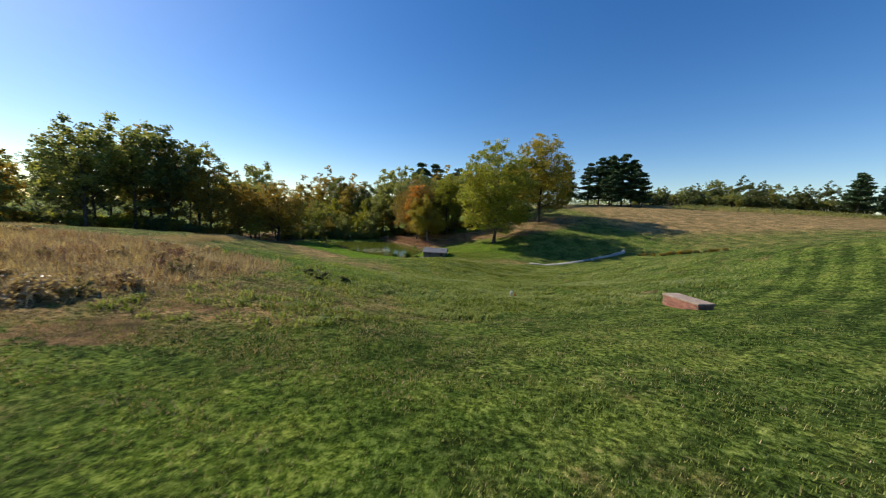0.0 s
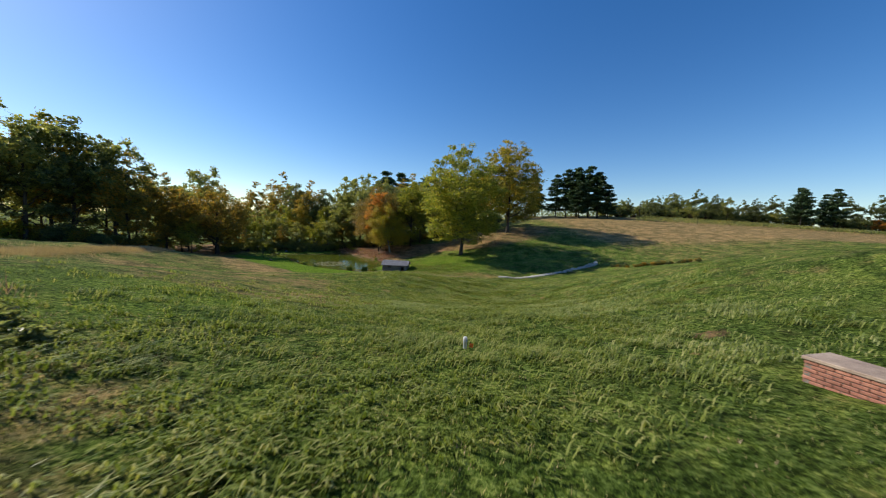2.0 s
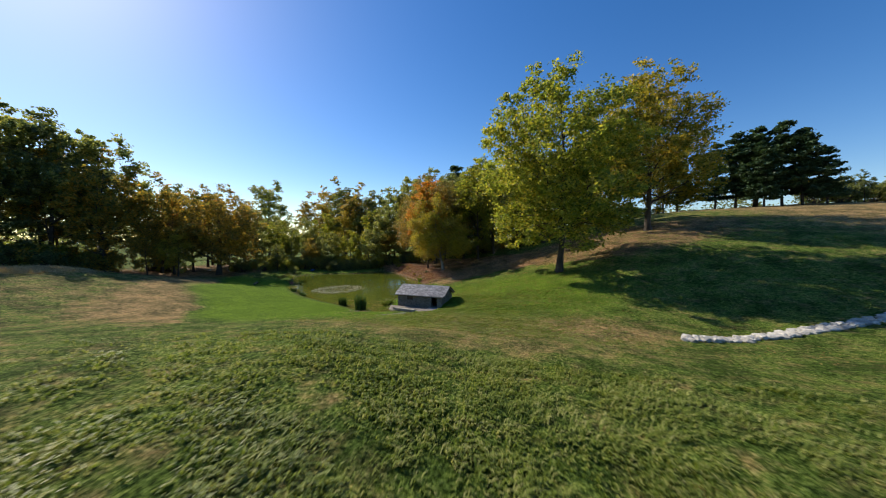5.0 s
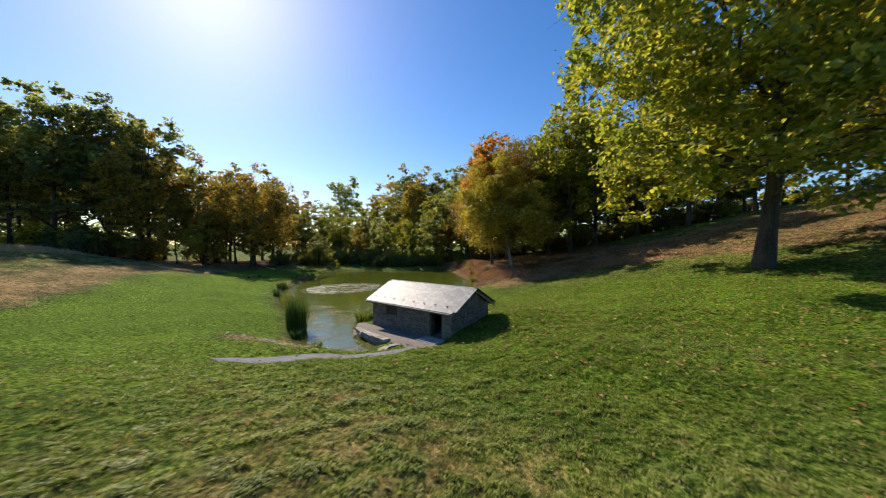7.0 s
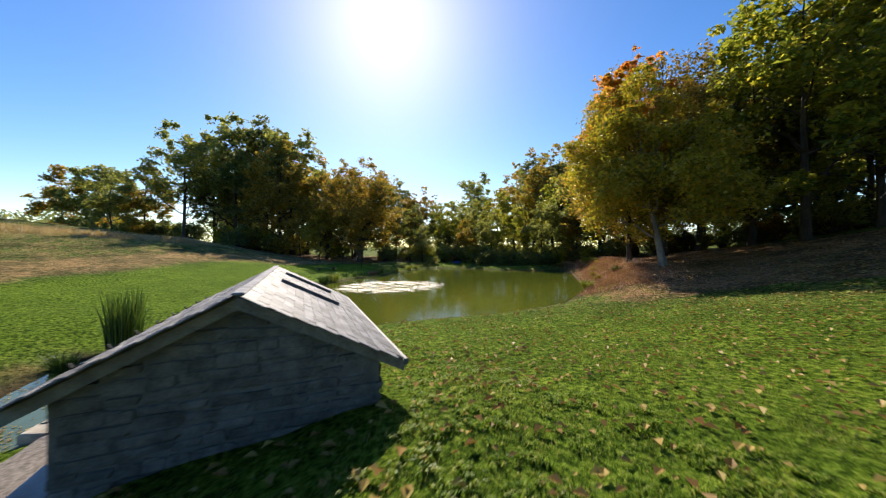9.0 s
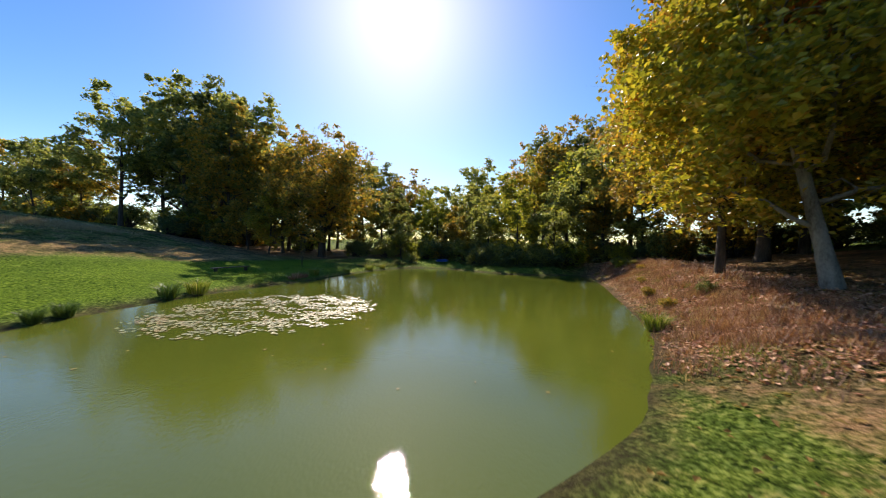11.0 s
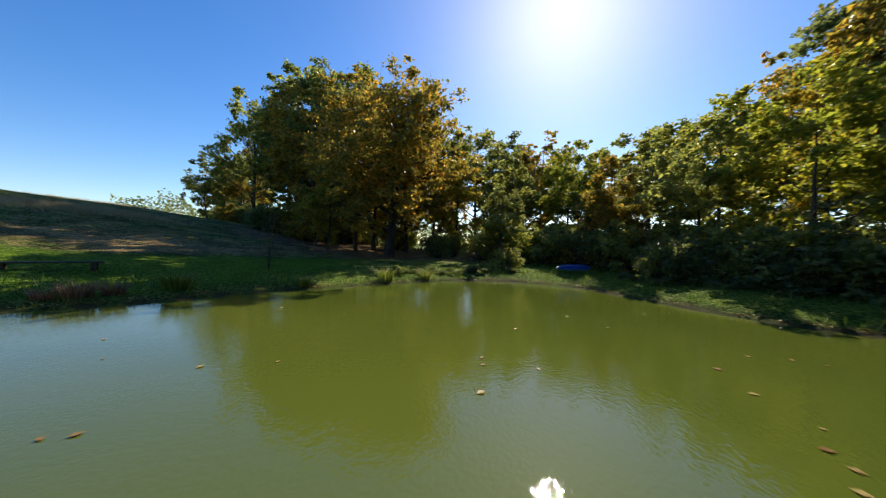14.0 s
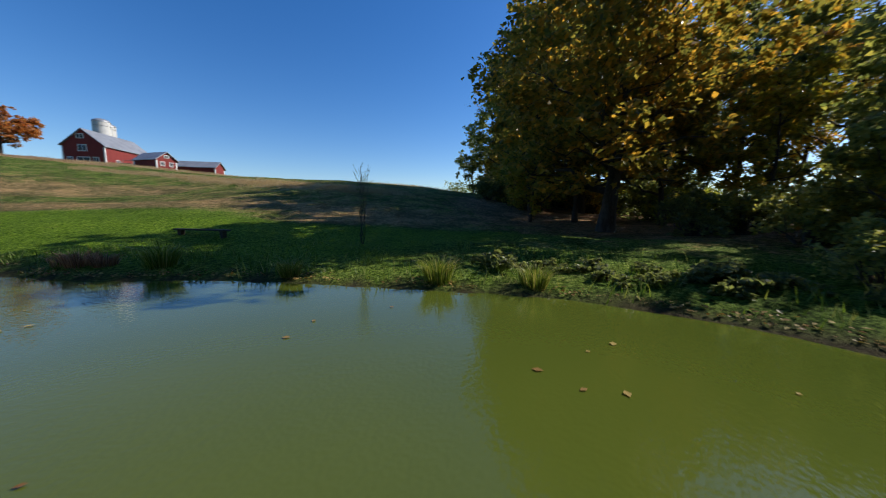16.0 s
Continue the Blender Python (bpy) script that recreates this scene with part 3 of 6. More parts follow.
# ---- trees ----
def leaf_cards(rng, centres, size, flat=0.5, curl=0.18):
    """Small four-sided leaves at the centres, turned every way."""
    n = len(centres)
    normal = rng.normal(size=(n, 3))
    normal[:, 2] = np.abs(normal[:, 2]) + flat
    normal /= np.linalg.norm(normal, axis=1, keepdims=True)
    side = np.cross(normal, rng.normal(size=(n, 3)))
    side /= np.linalg.norm(side, axis=1, keepdims=True) + 1e-9
    up = np.cross(normal, side)
    s = (size * rng.uniform(0.55, 1.3, n))[:, None]
    sag = normal * s * curl
    corners = np.stack([centres - up * s * 0.62, centres + side * s * 0.42 + sag, centres + up * s * 0.62, centres - side * s * 0.42 + sag], 1)
    return corners.reshape(-1, 3), np.arange(4 * n).reshape(-1, 4)


def branch(rng, a, b, r0, r1, steps=6, wander=0.08, sides=6, rise=0.12):
    s = np.linspace(0, 1, steps)[:, None]
    length = np.linalg.norm(np.subtract(b, a))
    path = np.asarray(a) + (np.asarray(b) - np.asarray(a)) * s
    path[:, 2] += np.sin(np.pi * s[:, 0]) * length * rise
    path[1:-1] += rng.normal(size=(steps - 2, 3)) * length * wander * 0.5
    return tube(path, r0 + (r1 - r0) * s[:, 0] ** 0.8, sides)


def tree_meshes(seed, tall, spread, clear, trunk, leaf, count, foliage, bark, lobes=46, shape=1.0, lean=0.0, gaps=0.0, narrow=1.0, hang=0.0, limbs=7, spray=24):
    """Trunk and crown meshes of a broadleaf tree: a tapered trunk that forks into limbs, boughs to every clump, and leaves in sprays round the clumps."""
    rng = np.random.RandomState(seed)
    high = tall - clear
    centres, radii, tries = [], [], 0
    while len(centres) < lobes:
        tries += 1
        p = rng.uniform(-1, 1, 3)
        f = (p[2] + 1) / 2
        wide = (math.sin(math.pi * min(1, (f * 0.84 + 0.10)) ** shape)) ** 0.55
        rr = math.hypot(p[0], p[1])
        if rr > wide or rr < wide * 0.3 * (1 - f):
            continue
        r = spread * rng.uniform(0.15, 0.27) * (0.8 + 0.35 * (1 - abs(2 * f - 1)))
        k = 1.0
        if rng.uniform() < 0.12:  # a bough that reaches past the rest
            k, r = rng.uniform(1.04, 1.12), r * 0.8
        c = np.array((p[0] * (spread - r * 0.8) * k + lean * f * high, p[1] * (spread - r * 0.8) * k * narrow, clear + r * 0.5 + f * (high - r * 1.3)))
        if tries < lobes * 25 and any(np.linalg.norm((c - q) * (1, 1, 1.25)) < (0.34 + 0.3 * gaps) * (r + o) for q, o in zip(centres, radii)):
            continue
        centres.append(c)
        radii.append(r)
    centres, radii = np.array(centres), np.array(radii)
    pieces = []
    top = np.array([lean * high * 0.7, 0, clear + high * 0.80])
    bend = rng.normal(size=2) * spread * 0.05
    s = np.linspace(0, 1, 10)[:, None]
    path = s * top
    path[:, :2] += np.sin(s * np.pi) * bend + rng.normal(size=(10, 2)) * spread * 0.012 * s
    flare = trunk * (0.52 + 0.48 * (1 - s[:, 0]) ** 0.7 + 0.45 * np.exp(-s[:, 0] * tall / (trunk * 2.2))) * (1 - 0.85 * s[:, 0] ** 1.6)
    nodes, thick = [path[3:]], [flare[3:]]
    low = path.copy()
    low[0, 2] -= 0.4
    pieces.append(tube(low, flare, 10))
    for k in range(limbs):  # the main limbs, spiralling up the trunk
        f = 0.16 + 0.42 * (k + rng.uniform(0, 0.6)) / limbs
        f = max(f, clear * 0.85 / tall)
        at = np.array([np.interp(f, s[:, 0], path[:, j]) for j in range(3)])
        a = 2.4 * k + rng.uniform(-0.5, 0.5) + seed
        out = spread * rng.uniform(0.5, 0.78)
        end = np.array([at[0] + math.cos(a) * out, at[1] + math.sin(a) * out * narrow, min(tall * 0.9, at[2] + out * rng.uniform(0.45, 1.1))])
        u = np.linspace(0, 1, 8)[:, None]
        line = at + (end - at) * u
        line[:, 2] -= np.sin(np.pi * u[:, 0]) * out * rng.uniform(-0.05, 0.12)
        line[1:] += rng.normal(size=(7, 3)) * out * 0.035
        fat = np.interp(f, s[:, 0], flare) * rng.uniform(0.42, 0.62)
        size = fat * (1 - 0.82 * u[:, 0])
        pieces.append(tube(line, size, 7))
        nodes.append(line[2:])
        thick.append(size[2:])
    nodes, thick = np.concatenate(nodes), np.concatenate(thick)
    for c, r in zip(centres, radii):
        far = np.linalg.norm(nodes - c, axis=1) + 2.0 * np.maximum(nodes[:, 2] - c[2] + 0.3 * r, 0)
        k = int(np.argmin(far))
        fat = max(thick[k] * 0.55, 0.02 * trunk + 0.012)
        pieces.append(branch(rng, nodes[k], c, fat, fat * 0.3, 5, 0.10, 5, 0.06))
        for j in range(3):
            tip = c + rng.normal(size=3) * r * 0.6
            pieces.append(branch(rng, c, tip, fat * 0.3, fat * 0.1, 3, 0.05, 4))
    wood = mesh_from("trunk", *gather(pieces), bark, smooth=True)
    # sprays of leaves: flattened tufts on the outside of every clump, with air between them
    sprays = max(lobes, count // spray)
    share = radii**2 / np.sum(radii**2)
    host = rng.choice(lobes, sprays, p=share)
    way = rng.normal(size=(sprays, 3)) + (0, 0, 0.25)
    way /= np.linalg.norm(way, axis=1, keepdims=True)
    middle = centres[host] + way * (radii[host] * rng.uniform(0.2, 1.02, sprays) ** 0.8)[:, None] * (1, 1, 0.85)
    size = radii[host] * rng.uniform(0.17, 0.40, sprays)
    pick = rng.randint(0, sprays, count)
    off = np.clip(rng.normal(size=(count, 3)) * 0.62, -1.25, 1.25) * (1, 1, 0.6)
    places = middle[pick] + off * size[pick][:, None]
    if hang:
        places[:, 2] -= rng.exponential(hang, count) * (rng.uniform(0, 1, count) < 0.5) * (0.4 + 0.6 * np.sin(pick * 2.4) ** 2)
    places[:, 2] = np.maximum(places[:, 2], 0.1)
    crown = mesh_from("crown", *leaf_cards(rng, places, leaf), foliage)
    return wood, crown


def pine_meshes(seed, tall, spread, clear, trunk, needle, count):
    """A white pine: bare lower trunk, flat tiers of branches."""
    rng = np.random.RandomState(seed)
    pieces, tufts = [], []
    s = np.linspace(0, 1, 8)
    pieces.append(tube(np.stack([0.02 * tall * np.sin(3 * s), 0 * s, s * tall - 0.3 * (s == 0)], -1), trunk * (1 - 0.85 * s), 8))
    tiers = int((tall - clear) / 1.5)
    for k in range(tiers):
        z = clear + (tall - clear) * (k + rng.uniform(0, 0.6)) / tiers
        f = (z - clear) / (tall - clear)
        reach = spread * (1.0 - f) ** 0.65 * (0.6 + 0.4 * min(1, f * 5)) + 0.5
        for j in range(rng.randint(4, 7)):
            a, r = rng.uniform(0, 2 * np.pi), reach * rng.uniform(0.6, 1.15)
            tip = np.array([math.cos(a) * r, math.sin(a) * r, z + r * rng.uniform(0.0, 0.25)])
            pieces.append(branch(rng, (0, 0, z - 0.3), tip, trunk * 0.22 * (1.1 - f), 0.02, 4, 0.04, 4, 0.05))
            m = int(6 + r * 5)
            along = rng.uniform(0.25, 1.05, m)[:, None]
            tufts.append(np.array([0, 0, z]) + (tip - (0, 0, z)) * along + rng.normal(size=(m, 3)) * (0.10 * r + 0.2, 0.10 * r + 0.2, 0.2))
    tufts = np.concatenate(tufts)
    pick = rng.choice(len(tufts), count)
    places = tufts[pick] + rng.normal(size=(count, 3)) * (0.38, 0.38, 0.2)
    return mesh_from("trunk", *gather(pieces), BARK, smooth=True), mesh_from("crown", *leaf_cards(rng, places, needle, 1.2), PINE)


def plant_tree(name, label, category, meshes, x, y, turn=0.0, scale=1.0, sink=0.15, group=""):
    ob = thing(name, label, category, Matrix.Translation(on_ground(x, y, sink)) @ pose(0, 0, 0, 0, 0, turn) @ Matrix.Scale(scale, 4), group)
    part("trunk", meshes[0], None, ob)
    part("crown", meshes[1], None, ob)
    return ob


def shrub_meshes(seed, tall, spread, count, leaf, foliage, lobes=16):
    """A bush of several arching stems, with its leaves in sprays round their ends."""
    rng = np.random.RandomState(seed)
    pieces, places = [], []
    for k in range(lobes):
        a, r = rng.uniform(0, 2 * np.pi), spread * math.sqrt(rng.uniform(0, 1)) * 0.85
        c = np.array([math.cos(a) * r, math.sin(a) * r, tall * rng.uniform(0.25, 0.92) * (1 - 0.4 * r / spread)])
        pieces.append(branch(rng, (c[0] * 0.2, c[1] * 0.2, -0.1), c, 0.05 * tall / 3 + 0.01, 0.015, 5, 0.1, 4))
        for j in range(5):
            at = c + rng.normal(size=3) * (spread * 0.15, spread * 0.15, tall * 0.11)
            places.append(at + np.clip(rng.normal(size=(count // lobes // 5, 3)), -1.6, 1.6) * (spread * 0.085, spread * 0.085, tall * 0.045))
    places = np.concatenate(places)
    places[:, 2] = np.abs(places[:, 2])
    return mesh_from("stem", *gather(pieces), BARK, smooth=True), mesh_from("foliage", *leaf_cards(rng, places, leaf), foliage)


def plant_shrub(name, label, category, meshes, x, y, turn=0.0, scale=1.0, group=""):
    ob = thing(name, label, category, Matrix.Translation(on_ground(x, y, 0.05)) @ pose(0, 0, 0, 0, 0, turn) @ Matrix.Scale(scale, 4), group)
    part("stem", meshes[0], None, ob)
    part("foliage", meshes[1], None, ob)
    return ob


# the great tree on the lawn and its neighbour up the hill
plant_tree("sycamore_tree", "tall yellow-green sycamore tree with a thick dark trunk on the lawn", "tree",
           tree_meshes(11, 32.0, 13.2, 3.2, 0.46, 0.38, 52000, SYCAMORE, BARK, 120, 0.80, gaps=0.4, limbs=11, spray=32), 16.4, 101.4)
plant_tree("sycamore_tree", "tall yellowing sycamore tree standing on the leaf-strewn slope", "tree",
           tree_meshes(12, 32.0, 13.0, 3.5, 0.5, 0.40, 42000, SYCAMORE_GOLD, BARK, 110, 0.85, gaps=0.4, limbs=9, spray=24), 35.0, 118.0)
# yellow tree with an orange-topped one beside the pond
plant_tree("golden_tree", "golden-yellow maple tree with a slim pale trunk beside the pond", "tree",
           tree_meshes(13, 17.0, 7.4, 2.4, 0.26, 0.23, 46000, GOLDEN, PALE_BARK, 96, 0.72, lean=0.20, gaps=0.3, hang=0.35, limbs=8), -5.2, 118.0, 195)
plant_tree("orange_maple", "maple tree with an orange crown beside the golden tree", "tree",
           tree_meshes(14, 21.5, 5.2, 5.0, 0.2, 0.32, 16000, ORANGE, BARK, 70, 0.85, gaps=0.2), -9.6, 121.5)
plant_tree("golden_tree", "yellow-leaved tree overhanging the brown pond bank", "tree",
           tree_meshes(15, 24.0, 11.4, 2.2, 0.34, 0.24, 62000, OLIVE_GOLD, BARK, 100, 0.75, gaps=0.25, hang=0.4, limbs=10), -9.6, 129.4)
plant_tree("golden_tree", "yellow-green tree in the edge of the wood", "tree",
           tree_meshes(16, 25.0, 8.0, 3.0, 0.3, 0.36, 19000, SYCAMORE, BARK, 70, 0.9, gaps=0.3), 1.5, 126.5)
# the spreading oak on the far shore
plant_tree("oak_tree", "broad bronze and orange oak tree with low limbs by the pond", "tree",
           tree_meshes(17, 21.5, 9.8, 2.4, 0.5, 0.34, 26000, OAK, BARK, 96, 0.80, gaps=0.35, limbs=11), -56.8, 111.2)

oaks = [tree_meshes(21 + k, 28.0, 8.6, 5.5, 0.36, 0.46, 12500, m, BARK, 58, 0.80, gaps=0.4, limbs=9, spray=16) for k, m in enumerate((GREEN, DARK_GREEN, OAK))]
smalls = [tree_meshes(31 + k, 12.5, 4.2, 1.0, 0.14, 0.25, 10500, m, BARK, 44, 0.85, gaps=0.3, spray=13) for k, m in enumerate((GREEN, SYCAMORE, OAK, GOLDEN, DARK_GREEN))]
shrubs = [shrub_meshes(41 + k, 4.4, 2.8, 2400, 0.29, m, 26) for k, m in enumerate((GREEN, SYCAMORE, DARK_GREEN, OAK))]
pines = [pine_meshes(51 + k, 24.0, 7.0, 3.0, 0.4, 0.85, 9000) for k in range(2)]
WOOD_LABELS = ("tall green tree in the wood beyond the meadow", "dark green tree in the wood beyond the meadow", "bronze-green tree in the wood beyond the meadow")

# tall wood on the rise beyond the meadow, and the lower trees beside it
for k, (x, y, m, s) in enumerate([(-71, 99, 2, 0.92), (-77, 102, 0, 1.12), (-82.5, 97, 1, 1.22), (-87, 91, 0, 1.2), (-90, 81, 0, 1.02), (-94, 87, 1, 1.06), (-90, 100, 2, 1.2), (-84, 107, 1, 0.95), (-69, 108, 2, 0.82),
                                  (-98, 95, 0, 1.0), (-106, 90, 1, 0.95), (-114, 98, 1, 0.9), (-101, 108, 0, 0.9), (-76, 117, 1, 0.85), (-128, 92, 0, 0.85), (-140, 100, 2, 0.8), (-63.5, 106.5, 2, 0.62), (-66, 113, 2, 0.66), (-74, 124, 0, 0.78), (-80, 131, 1, 0.85), (-88, 122, 2, 0.85), (-71, 134, 2, 0.72)]):
    plant_tree("woodland_tree", WOOD_LABELS[m], "tree", oaks[m], x, y, 67 * k, s, group="woodland trees")
for k, (x, y, m, s) in enumerate([(-97, 68, 0, 1.3), (-102, 73, 2, 1.5), (-120, 66, 0, 1.75), (-128, 58, 0, 1.95), (-134, 50, 2, 1.8), (-138, 58, 0, 2.1)]):
    plant_tree("woodland_tree", "low spreading grey-green tree behind the crest of the meadow", "tree", smalls[m], x, y, 41 * k, s, group="woodland trees")
# trees along the back of the pond
for k, (x, y, m, s) in enumerate([(-62, 119.0, 3, 1.0), (-60, 126.0, 0, 1.1), (-58, 132.0, 1, 1.1), (-55, 139.0, 0, 1.25), (-50, 143.0, 1, 1.35), (-45, 147.0, 3, 1.4), (-39, 148.0, 0, 1.3),
                                  (-33, 144.0, 1, 1.35), (-28, 141.0, 0, 1.4), (-68, 130.0, 2, 1.25), (-65, 139.0, 0, 1.3), (-22, 140.0, 0, 1.4), (-52, 130.0, 1, 0.9), (-48, 135.0, 0, 1.0),
                                  (-59.5, 104.0, 3, 0.85), (-64, 101.5, 2, 0.9), (-45, 129.0, 2, 0.72), (-41, 132.0, 0, 0.9), (-35, 132.5, 1, 0.9), (-30, 134.5, 0, 0.95), (-25, 137.0, 2, 0.9), (-50, 122.0, 0, 0.62)]):
    plant_tree("pondside_tree", ("slim green tree behind the pond", "yellow-green tree behind the pond", "bronze-leaved tree behind the pond",
               "yellow-leaved tree behind the pond")[m], "tree", smalls[m], x, y, 51 * k, s, group="pondside trees")
for k, (x, y, m, s) in enumerate([(-103, 182, 0, 1.35), (-72, 172, 2, 1.0), (-60, 168, 2, 1.15), (-50, 158, 1, 1.0), (-43, 155, 2, 1.0), (-36, 152, 1, 0.9), (-28, 149, 0, 0.9), (-20, 146, 0, 0.95), (-8, 144, 1, 0.95),
                                  (-28, 178, 0, 1.2), (4, 142, 0, 0.9), (-16, 164, 0, 1.15), (0, 160, 2, 1.1), (14, 154, 1, 0.95), (26, 158, 0, 0.95), (38, 164, 1, 0.9), (50, 172, 0, 0.9), (62, 176, 0, 0.85)]):
    plant_tree("woodland_tree", ("green tree in the wood above the pond", "dark green tree in the wood above the pond",
               "bronze tree in the wood above the pond")[m], "tree", oaks[m], x, y, 83 * k, s, group="woodland trees")
for k, (x, y, s) in enumerate([(80, 180, 0.95), (85, 178, 1.05), (90, 176, 1.1), (95, 173, 1.12), (99, 171, 1.0), (103, 168, 0.72), (93, 182, 1.05), (88, 170, 0.8), (-13, 180, 1.4), (-5, 182, 1.35), (20, 170, 1.1),
                               (32, 176, 1.0), (8, 174, 1.2), (70, 184, 0.9), (205, 160, 0.85), (212, 166, 0.9), (222, 158, 0.9), (230, 168, 0.8)]):
    plant_tree("pine_tree", "dark green white pine with flat tiers of boughs", "tree", pines[k % 2], x, y, 40 * k, s, group="pines on the hill")
for k, (x, y, m, s) in enumerate([(140, 190, 0, 0.8), (150, 198, 2, 0.9), (158, 190, 1, 1.0), (170, 205, 0, 1.3), (182, 200, 2, 1.4), (192, 196, 1, 1.2), (205, 190, 2, 1.0), (130, 196, 0, 0.8), (118, 190, 2, 0.7), (124, 182, 2, 0.75), (145, 186, 2, 0.9), (165, 188, 0, 0.9), (176, 182, 2, 1.0), (187, 184, 0, 1.05), (198, 178, 1, 1.0), (214, 182, 2, 1.2), (226, 176, 3, 1.1), (242, 166, 2, 1.3), (250, 158, 2, 1.4), (258, 150, 0, 1.4), (262, 140, 2, 1.5), (270, 130, 0, 1.5), (280, 118, 2, 1.5)]):
    plant_tree("field_edge_tree", "tree at the edge of the vineyard field", "tree", smalls[(0, 4, 4, 1)[m]], x, y, 30 * k, s * 1.2, group="trees along the field")
plant_tree("orange_maple", "small bright orange maple tree at the field's edge", "tree", tree_meshes(95, 8.0, 4.5, 1.0, 0.15, 0.5, 3500, ORANGE, BARK, 40), 236, 150)
SHRUB_WORDS = ("green leafy shrub", "yellow-green leafy shrub", "dark green leafy shrub", "bronze-leaved shrub")
for k in range(44):
    s = k / 43
    x = float(np.interp(s, (0, 0.3, 0.6, 1), (-57.5, -49.5, -41.5, -21))) + random.uniform(-1.5, 1.5)
    y = float(np.interp(s, (0, 0.3, 0.6, 1), (116, 128, 134, 139.5))) + random.uniform(-4, 4)
    if math.hypot(x + 41.0, y - 123.8) < 4.0:
        continue
    plant_shrub("shrub", SHRUB_WORDS[k % 4] + " in the thicket behind the pond", "shrub", shrubs[k % 4], x, y, 37 * k, random.uniform(0.45, 0.95), group="thicket behind the pond")
for k in range(60):
    x = -134 + 64 * k / 59
    y = 95 + random.uniform(-2, 9) + (12 if k % 3 == 0 else 0) - 5 * math.sin((x + 134) / 74 * math.pi)
    plant_shrub("shrub", SHRUB_WORDS[k % 4] + " under the wood's edge", "shrub", shrubs[k % 4], x, y, 57 * k, random.uniform(0.8, 1.5), group="wood's edge shrubs")
for k in range(26):
    x, y = -94 - 42 * k / 25 + random.uniform(-2, 2), 76 - 26 * k / 25 + random.uniform(-3, 6)
    plant_shrub("shrub", SHRUB_WORDS[k % 4] + " behind the crest of the meadow", "shrub", shrubs[k % 4], x, y, 57 * k, random.uniform(0.9, 1.3) * (1 + 0.5 * k / 25), group="crest thicket")
for k in range(30):
    s = k / 29
    x, y = float(np.interp(s, (0, 0.4, 1), (-43.5, -39, -27.5))) + random.uniform(-1, 0.6), float(np.interp(s, (0, 0.4, 1), (120, 126.5, 133))) + random.uniform(0, 1.6)
    if math.hypot(x + 41.6, y - 124.4) < 4.5:
        continue
    plant_shrub("shrub", SHRUB_WORDS[2 * (k % 2)] + " overhanging the far bank", "shrub", shrubs[2 * (k % 2)], x, y, 57 * k, random.uniform(0.34, 0.72), group="far bank shrubs")
for k, (x, y, s) in enumerate([(-47.6, 125.2, 0.8), (-45.6, 127.2, 0.85), (-43.4, 128.8, 0.9), (-40.6, 130.2, 0.85), (-37.0, 130.6, 0.8), (-33.5, 131.0, 0.8)]):
    plant_shrub("shrub", SHRUB_WORDS[2 * (k % 2)] + " in the shade behind the far bank", "shrub", shrubs[2 * (k % 2)], x, y, 61 * k, s, group="far bank shrubs")
for k, (x, y, m, s) in enumerate([(-3, 133, 1, 0.8), (5, 131, 0, 0.78), (-9, 138, 1, 0.85), (-15, 141, 1, 0.9), (11, 138, 1, 0.8), (19, 143, 0, 0.8), (28, 149, 1, 0.8), (17, 131, 0, 0.9), (26, 137, 1, 0.85)]):
    plant_tree("woodland_tree", "shaded tree on the wooded slope above the pond", "tree", oaks[m], x, y, 29 * k, s, group="woodland trees")
for k in range(36):
    x = -20 + 44 * k / 35 + random.uniform(-2, 2)
    y = 137 + random.uniform(-1, 9) + max(0.0, x) * 0.25
    plant_shrub("shrub", SHRUB_WORDS[(2, 3, 2, 0)[k % 4]] + " in the shade of the wooded slope", "shrub", shrubs[(2, 3, 2, 0)[k % 4]], x, y, 57 * k, random.uniform(0.55, 1.0), group="wooded slope shrubs")
for k in range(22):
    x, y = -6 + 62 * k / 21 + random.uniform(-2, 2), 150 + 14 * k / 21 + random.uniform(-4, 4)
    plant_shrub("shrub", SHRUB_WORDS[2] + " on the wooded crest", "shrub", shrubs[2], x, y, 57 * k, random.uniform(0.5, 0.9), group="crest shrubs")
for k in range(34):
    x, y = 112 + 160 * k / 33 + random.uniform(-3, 3), 186 + random.uniform(-4, 6) - 60 * max(0.0, k / 33 - 0.45)
    plant_shrub("shrub", SHRUB_WORDS[2 * (k % 2)] + " along the vineyard", "shrub", shrubs[2 * (k % 2)], x, y, 57 * k, random.uniform(1.5, 2.3), group="field edge shrubs")
for k in range(26):
    plant_shrub("shrub", "low dark brown-green shrub in the hollow", "shrub", shrubs[2 + k % 2], 50 + 0.66 * k, 79.3 - 0.22 * k + random.uniform(-1.2, 1.2), 30 * k, random.uniform(0.16, 0.28), group="hollow shrubs")


def far_woods():
    """Wooded skyline beyond the fields, as clumps of large leaves."""
    rng = np.random.RandomState(19)
    n = 60000
    bearing = rng.uniform(radians(-125), radians(60), n)
    away = rng.uniform(290, 420, n)
    x, y = away * np.sin(bearing), 90 + away * np.cos(bearing)
    top = 19 + 5 * np.sin(bearing * 23) + 4 * np.sin(bearing * 51 + 1)
    centre = np.stack([x, y, height(x, y) + top * rng.uniform(0, 1, n) ** 0.7], -1)
    tagged(new("far_woods", mesh_from("far_woods", *leaf_cards(rng, centre, 1.7), DARK_GREEN)), "distant line of woods beyond the fields", "woods", kind="stuff")


far_woods()


